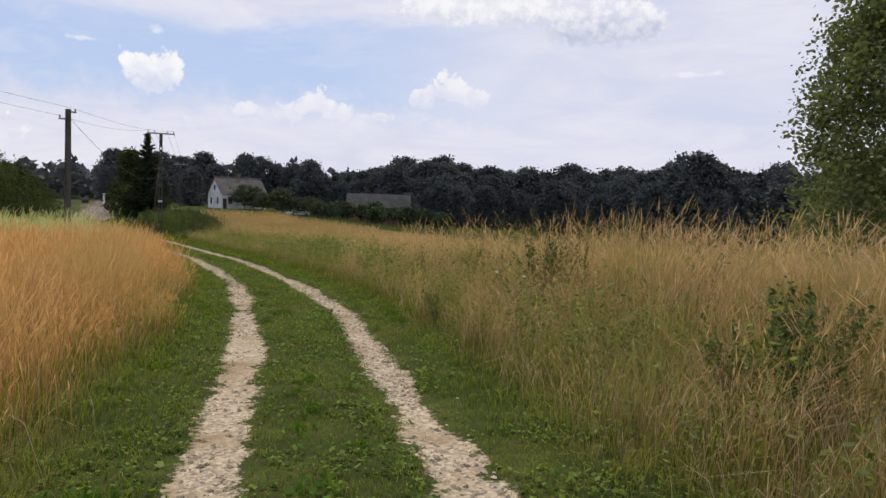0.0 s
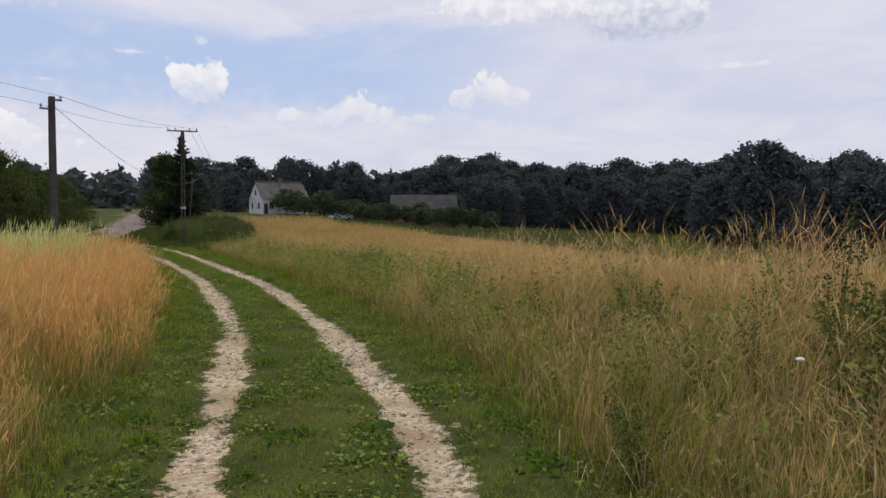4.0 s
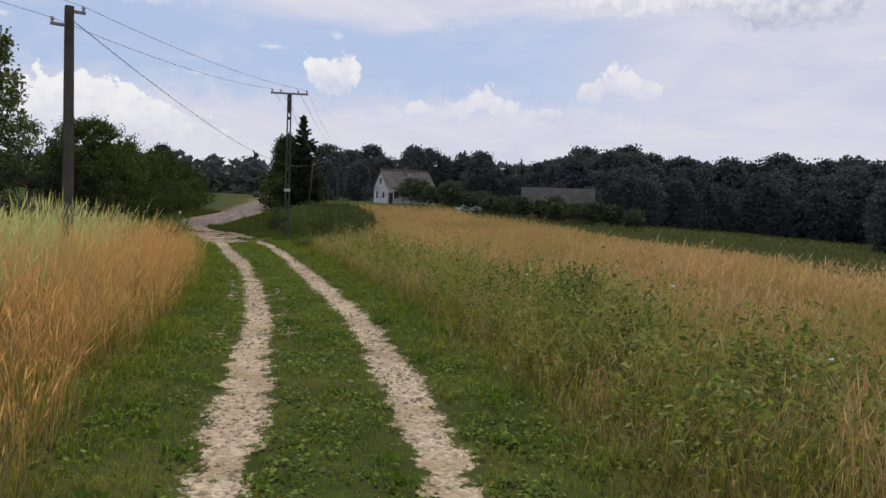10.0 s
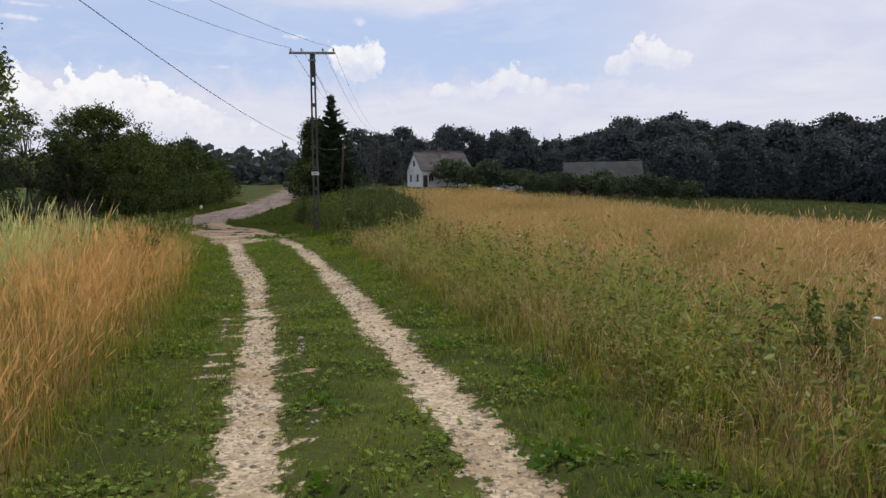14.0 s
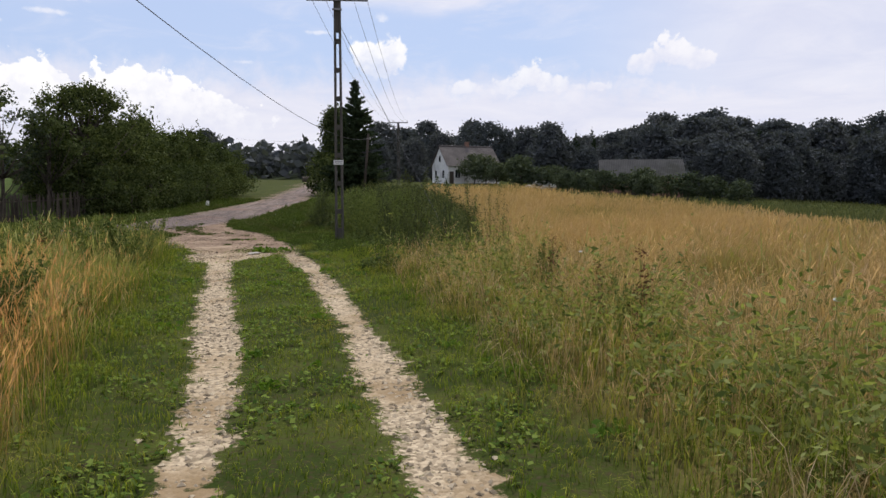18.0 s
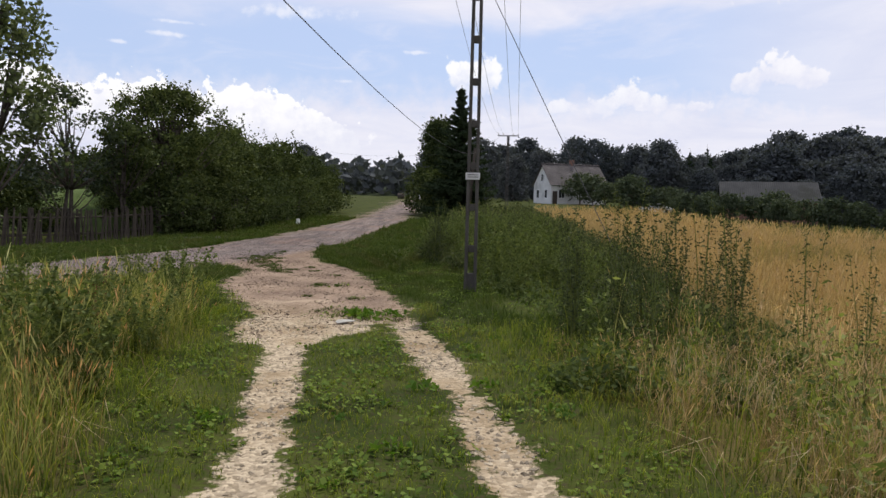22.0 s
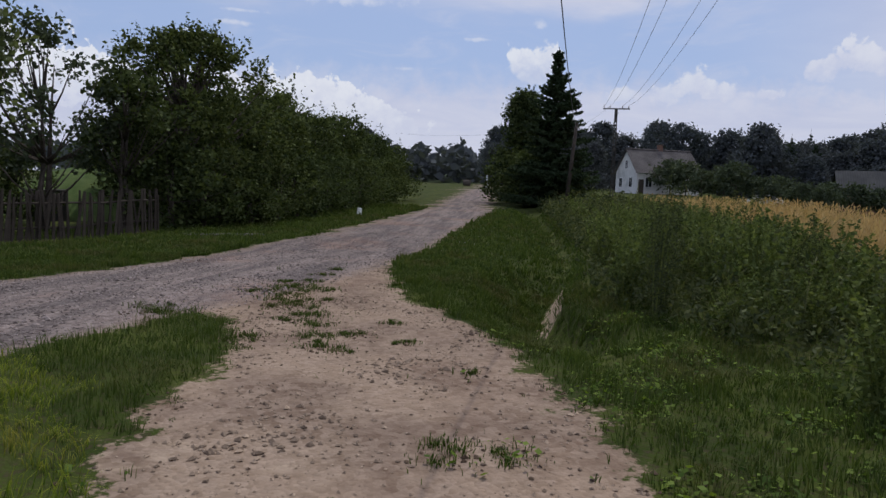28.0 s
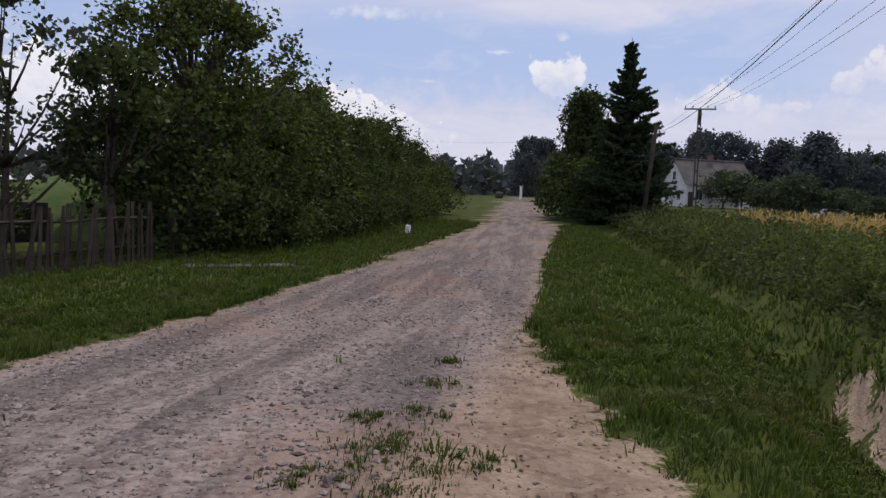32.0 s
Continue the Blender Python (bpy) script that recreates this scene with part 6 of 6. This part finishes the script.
def build_herbs():
    r = np.random.default_rng(55)
    tall = [herb_mesh(200 + i, 1.75, 9, 0.020, 190, 0.36) for i in range(4)]
    bushy = [herb_mesh(210 + i, 1.0, 14, 0.028, 80, 0.50) for i in range(4)]
    low = [herb_mesh(220 + i, 0.5, 12, 0.034, 40, 0.40) for i in range(3)]
    g = "mugwort plants at the junction"
    for x, y, s in ((-13.3, 38.6, 0.9), (-12.9, 38.9, 1.05), (-12.5, 38.4, 0.95), (-13.5, 39.2, 0.6), (-12.3, 39.4, 0.9), (-11.6, 38.8, 0.85), (-12.7, 38.0, 0.7), (-11.9, 39.9, 0.6)):
        herb("mugwort", "tall dark mugwort stalks beside the track", "plant", tall[int(r.integers(4))], M_THICKET, x, y, s, r.uniform(0, 360), g)
    for x, y, s in ((-15.3, 42.9, 1.15), (-15.0, 43.5, 1.2), (-15.9, 43.4, 1.1), (-16.5, 43.6, 1.0), (-14.6, 42.5, 1.0), (-14.3, 43.2, 1.0), (-15.2, 42.2, 0.8), (-13.9, 42.2, 0.95)):
        herb("nettle_clump", "dense leafy nettles round the foot of the pole", "plant", bushy[int(r.integers(4))], M_NETTLE, x, y, s, r.uniform(0, 360), "nettles by the pole")
    # thickets along the ditch and field edge
    for i in range(90):
        q = r.uniform(0, 1) ** 1.2
        j = q * (len(DITCH) - 1)
        k = min(int(j), len(DITCH) - 2)
        ax, ay = np.array(DITCH[k]) * (1 - (j - k)) + np.array(DITCH[k + 1]) * (j - k)
        d = r.uniform(0.9, 4.4)
        x, y = ax + d * 0.91, ay + d * 0.41
        kit, s = (bushy[int(r.integers(4))], r.uniform(0.75, 1.25)) if r.uniform() < 0.85 else (tall[int(r.integers(4))], r.uniform(0.65, 0.95))
        herb("ditch_weed", "leafy dark green weeds along the ditch", "plant", kit, M_THICKET, x, y, s * (0.6 + 0.4 * float(smooth(y, 44, 47))), r.uniform(0, 360), "weeds along the ditch")
    for i in range(210):
        x, y = r.uniform(-23.0, -13.5), r.uniform(29.0, 40.5)
        if off_left(np.array([x]), np.array([y]))[0] > -1.3 or road_off(np.array([x]), np.array([y]))[0] < 2.6 or apron_depth(np.array([x]), np.array([y]))[0] > -0.7:
            continue
        herb("wayside_weed", "low green weeds where the field meets the road", "plant", (low + bushy)[int(r.integers(7))], M_WEED, x, y, r.uniform(0.6, 1.0), r.uniform(0, 360), "weeds by the junction")
    # green herbs standing in the meadow's edge
    spots = [(3.5, 4.0, 0.95), (3.9, 4.6, 0.9), (3.2, 4.5, 0.8), (2.5, 10.0, 1.0), (2.9, 10.3, 0.9), (1.6, 12.6, 0.8), (-0.4, 18.0, 0.75), (-2.4, 21.5, 0.7), (-3.0, 23.2, 0.8), (-3.6, 24.0, 0.75), (-3.2, 24.6, 0.9),
             (-3.9, 25.1, 0.8), (-2.9, 25.6, 0.8), (-4.5, 26.4, 0.6), (-1.4, 20.0, 0.7), (1.9, 15.0, 0.8), (3.4, 13.0, 0.85), (-6.0, 30.0, 0.6), (-8.4, 32.5, 0.6), (-9.6, 35.4, 0.7), (-0.9, 16.6, 0.6), (4.8, 9.0, 0.9), (0.9, 9.6, 0.55), (1.5, 8.2, 0.5)]
    for x, y, s in spots:
        herb("meadow_herb", "green leafy herb among the golden grass", "plant", bushy[int(r.integers(4))], M_WEED, x, y, s, r.uniform(0, 360), "herbs in the meadow edge")
    spike = [herb_mesh(230 + i, 1.55, 4, 0.017, 120, 0.20) for i in range(2)]
    for x, y, s in ((2.3, 10.0, 1.0), (2.6, 9.7, 0.85), (3.0, 9.2, 0.9), (2.9, 11.2, 0.8), (4.2, 10.4, 0.9), (2.0, 10.6, 0.7), (-11.6, 37.4, 1.0), (-11.0, 37.9, 0.95), (-11.9, 38.1, 1.1), (-10.6, 37.2, 0.85), (-12.3, 37.6, 0.9)):
        herb("sweet_clover", "tall thin dull green herb stalks above the grass", "plant", spike[int(r.integers(2))], M_THICKET, x, y, s, r.uniform(0, 360), "tall stalks in the meadow edge")
    rust = surface("dry dock seed", (0.09, 0.04, 0.022), (0.17, 0.08, 0.04), 20, 90, 0.9, 0, 0.2)
    dry = herb_mesh(240, 0.95, 2, 0.018, 120, 0.10, 0.0, 1.2)
    for x, y, s in ((-8.2, 31.6, 1.0), (-8.6, 32.0, 0.8), (-9.3, 33.8, 0.9), (-6.7, 29.3, 0.9), (-4.4, 24.9, 0.85), (-2.5, 20.6, 0.9), (0.6, 14.0, 0.9), (-16.9, 35.2, 0.8), (-18.2, 36.4, 0.9), (-17.4, 34.2, 0.9)):
        herb("dock_stalk", "dry rust-brown dock seed stalk", "plant", dry, rust, x, y, s, r.uniform(0, 360), "dry dock stalks")
    # flat rosettes of dock between the ruts
    v0, f0 = quads(np.stack([r.normal(0, 0.06, 26), r.normal(0, 0.06, 26), np.abs(r.normal(0.03, 0.02, 26))], 1), 0.038, r, -0.4, 1.9)
    ros = mesh_np("foliage", v0, f0)
    n = 0
    while n < 120:
        y = r.uniform(1.5, 38.6)
        x = float(np.interp(y, *LEFT_RUT)) + r.uniform(-1.0, 2.9)
        if bareness(np.array([x]), np.array([y]))[0] > 0.25:
            continue
        n += 1
        t = thing("dock_rosette", "flat rosette of broad green leaves in the short grass", "plant", stand(x, y, r.uniform(0, 360), r.uniform(0.5, 1.2)), "rosettes on the track")
        obj("foliage", ros, M_DOCK, t)
    tx, ty, ts = (np.repeat(c, [int(70 + 500 * t[2]) for t in TUFTS]) for c in zip(*TUFTS))
    n = len(tx)
    lump = np.repeat(r.normal(0, 0.6, (n // 45 + 1, 2)), 45, 0)[:n] * ts[:, None]
    tx, ty = tx + lump[:, 0], ty + lump[:, 1]
    a, d = r.uniform(0, 6.283, n), np.abs(r.normal(0, 0.28, n)) * ts
    blades("gravel_tufts", tx + np.cos(a) * d, ty + np.sin(a) * d, (0.03 + 0.05 * r.uniform(0, 1, n)) * (0.7 + ts), 0.004 + 0.004 * r.uniform(0, 1, n), 1.3, "flat dark green grass tufts in the gravel", M_GRASS_CLOUDED, seed=49)
    for x, y, s in ((-16.4, 38.9, 1.6), (-15.9, 39.1, 1.4), (-16.1, 38.7, 1.5), (-18.9, 38.3, 2.0), (-19.2, 38.7, 1.8), (-19.6, 38.3, 2.0), (-18.6, 38.7, 1.7), (-20.0, 38.8, 1.9), (-19.4, 38.0, 1.8), (-20.3, 38.4, 1.9)):
        t = thing("dock_rosette", "broad-leaved plant growing by the junction", "plant", stand(x, y, r.uniform(0, 360), s), "rosettes on the track")
        obj("foliage", ros, M_DOCK, t)
    # flower heads: flat white umbels on thin stalks
    bm = tube([(0, 0, 0), (0.01, 0, 0.75)], [0.003, 0.002], 4)
    stalk = bpy.data.meshes.new("stalk")
    bm.to_mesh(stalk)
    bm.free()
    bm = bmesh.new()
    bmesh.ops.create_icosphere(bm, subdivisions=3, radius=1.0)
    for v in bm.verts:
        k = 1 + 0.16 * math.sin(9 * v.co.x + 1) * math.cos(8 * v.co.y) + r.uniform(-0.07, 0.07)
        v.co = Vector((0.01 + v.co.x * 0.026 * k, v.co.y * 0.026 * k, 0.75 + v.co.z * 0.011 * k))
    umbel = bpy.data.meshes.new("umbel")
    bm.to_mesh(umbel)
    bm.free()
    for x, y, s in [(-0.2, 17.8, 1.0), (0.1, 18.1, 1.05), (-0.6, 18.6, 0.95), (0.6, 17.2, 1.0), (-1.2, 19.3, 0.9), (-0.9, 16.9, 0.8), (-0.4, 16.5, 0.8), (1.4, 18.8, 1.1), (-2.2, 22.4, 0.9), (-1.9, 22.9, 1.0), (-7.0, 30.4, 1.0), (-6.2, 29.4, 1.0), (-9.0, 34.2, 0.9), (-3.8, 24.6, 0.9), (1.8, 9.4, 1.0), (2.1, 8.6, 1.0)]:
        t = thing("yarrow", "white flat-headed yarrow in the tall grass", "flower", stand(x, y, r.uniform(0, 360), s), "yarrow in the meadow")
        obj("stalk", stalk, M_WEED, t)
        obj("umbel", umbel, M_PETAL, t)
    for i in range(26):
        y = r.uniform(50, 64)
        q = r.uniform(2.3, 4.2)
        x = -26.8 - 0.45 * (y - 50.3) + q * 0.95
        t = thing("roadside_flower", "small white flower on the grassy shoulder", "flower", stand(x, y, r.uniform(0, 360), 0.32), "flowers on the shoulder")
        obj("stalk", stalk, M_WEED, t)
        obj("umbel", umbel, M_PETAL, t)


build_herbs()


# ---------------------------------------------------------------- stones
def build_stones():
    r = np.random.default_rng(88)
    shapes = []
    for i in range(6):
        bm = bmesh.new()
        ring = [bm.verts.new((math.cos(k * 1.5708 + r.normal(0, 0.25)), math.sin(k * 1.5708 + r.normal(0, 0.25)), r.normal(0, 0.15))) for k in range(4)]
        top, low = bm.verts.new((r.normal(0, 0.3), r.normal(0, 0.3), 1)), bm.verts.new((0, 0, -1))
        for k in range(4):
            bm.faces.new((ring[k], ring[(k + 1) % 4], top)), bm.faces.new((ring[(k + 1) % 4], ring[k], low))
        for v in bm.verts:
            v.co = Vector((v.co.x * 1.0, v.co.y * 0.75, v.co.z * 0.5)) * r.uniform(0.75, 1.2)
        shapes.append(bm)
    base = [np.array([v.co[:] for v in bm.verts]) for bm in shapes]
    tris = np.array([[v.index for v in f.verts] for f in shapes[0].faces]) if shapes[0].verts.index_update() is None else None

    def joined(name, x, y, size, mat, label):
        n = len(x)
        kind = r.integers(0, 6, n)
        a = r.uniform(0, 6.283, n)
        b = np.stack(base)[kind] * size[:, None, None]
        c, s = np.cos(a)[:, None], np.sin(a)[:, None]
        v = np.stack([b[:, :, 0] * c - b[:, :, 1] * s + x[:, None], b[:, :, 0] * s + b[:, :, 1] * c + y[:, None], b[:, :, 2] + (land(x, y) + size * 0.15)[:, None]], 2)
        f = (np.arange(n) * len(base[0]))[:, None, None] + tris[None]
        tagged(obj(name, mesh_np(name, v.reshape(-1, 3), f.reshape(-1, 3)), mat), label, "gravel", kind="stuff")

    x, y = scatter(330000, -18.5, 2.6, 0.5, 38.0, lambda x, y: smooth(bareness(x, y), 0.25, 0.8) * (0.15 + 0.85 * smooth(ripple(x, y, 2.6, 71), -0.7, 0.5)), 90, by_track(0.8, 0.8, 36.5))
    joined("track_gravel", x, y, r.uniform(0.006, 0.030, len(x)) * r.uniform(0.6, 1.35, len(x)), M_STONE, "loose pale crushed stone in the wheel ruts")
    x, y = scatter(150000, -34, -15, 37.0, 60, lambda x, y: smooth(bareness(x, y), 0.4, 0.9) * np.clip(1.3 - (y - 40) / 16, 0.1, 1) * np.where(road_off(x, y) > 2.0, 0.2 + 0.8 * smooth(ripple(x, y, 1.3, 75), -0.5, 0.5), 1.0) * ((y > 38.5) | (road_off(x, y) > 5)), 91)
    size = r.uniform(0.004, 0.016, len(x)) * r.uniform(0.5, 1.7, len(x)) * (1.15 + 0.5 * ripple(x, y, 1.6, 74))
    near = road_off(x, y) > 2.0
    joined("road_gravel", x[~near], y[~near], size[~near], M_ROADSTONE, "grey and pinkish gravel of the road")
    joined("junction_gravel", x[near], y[near], size[near], M_APRONSTONE, "ruddy gravel spread over the junction")
    clod = surface("dark dug soil", (0.045, 0.03, 0.02), (0.13, 0.09, 0.06), 8.0, 60.0, 0.95, 0, 0.5, 0.006, 0.6)
    px, py = [], []
    for tx, ty, ts in TUFTS:
        n = int(12 + 70 * ts)
        px.append(tx + r.normal(0, ts * 0.9, n))
        py.append(ty + r.normal(0, ts * 0.9, n))
    ex, ey = scatter(9000, -25, -15, 38, 49, lambda x, y: np.exp(-(apron_depth(x, y) / 0.16) ** 2) * (ripple(x, y, 1.1, 73) > 0.1), 92)
    x, y = np.concatenate(px + [ex]), np.concatenate(py + [ey])
    joined("soil_clods", x, y, r.uniform(0.006, 0.022, len(x)) * r.uniform(0.6, 1.5, len(x)), clod, "crumbled dark soil clods at the edges of the junction")
    # the largest stones, one by one
    mes = []
    for bm in shapes:
        me = bpy.data.meshes.new("stone")
        bm.to_mesh(me)
        bm.free()
        me.materials.append(M_STONE)
        mes.append(me)
    n = 0
    while n < 150:
        y = r.uniform(1.5, 39)
        side = r.uniform() < 0.5
        x = float(np.interp(y, *(LEFT_RUT if side else RIGHT_RUT))) + r.normal(0, 0.17)
        s = r.uniform(0.022, 0.042)
        tagged(obj("stone", mes[n % 6], None, m=pose(x, y, ground_at(x, y) + s * 0.1, 0, 0, r.uniform(0, 360)) @ Matrix.Diagonal((s, s, s, 1))), "pale angular stone lying in the rut", "stone", "stones in the ruts")
        n += 1


build_stones()
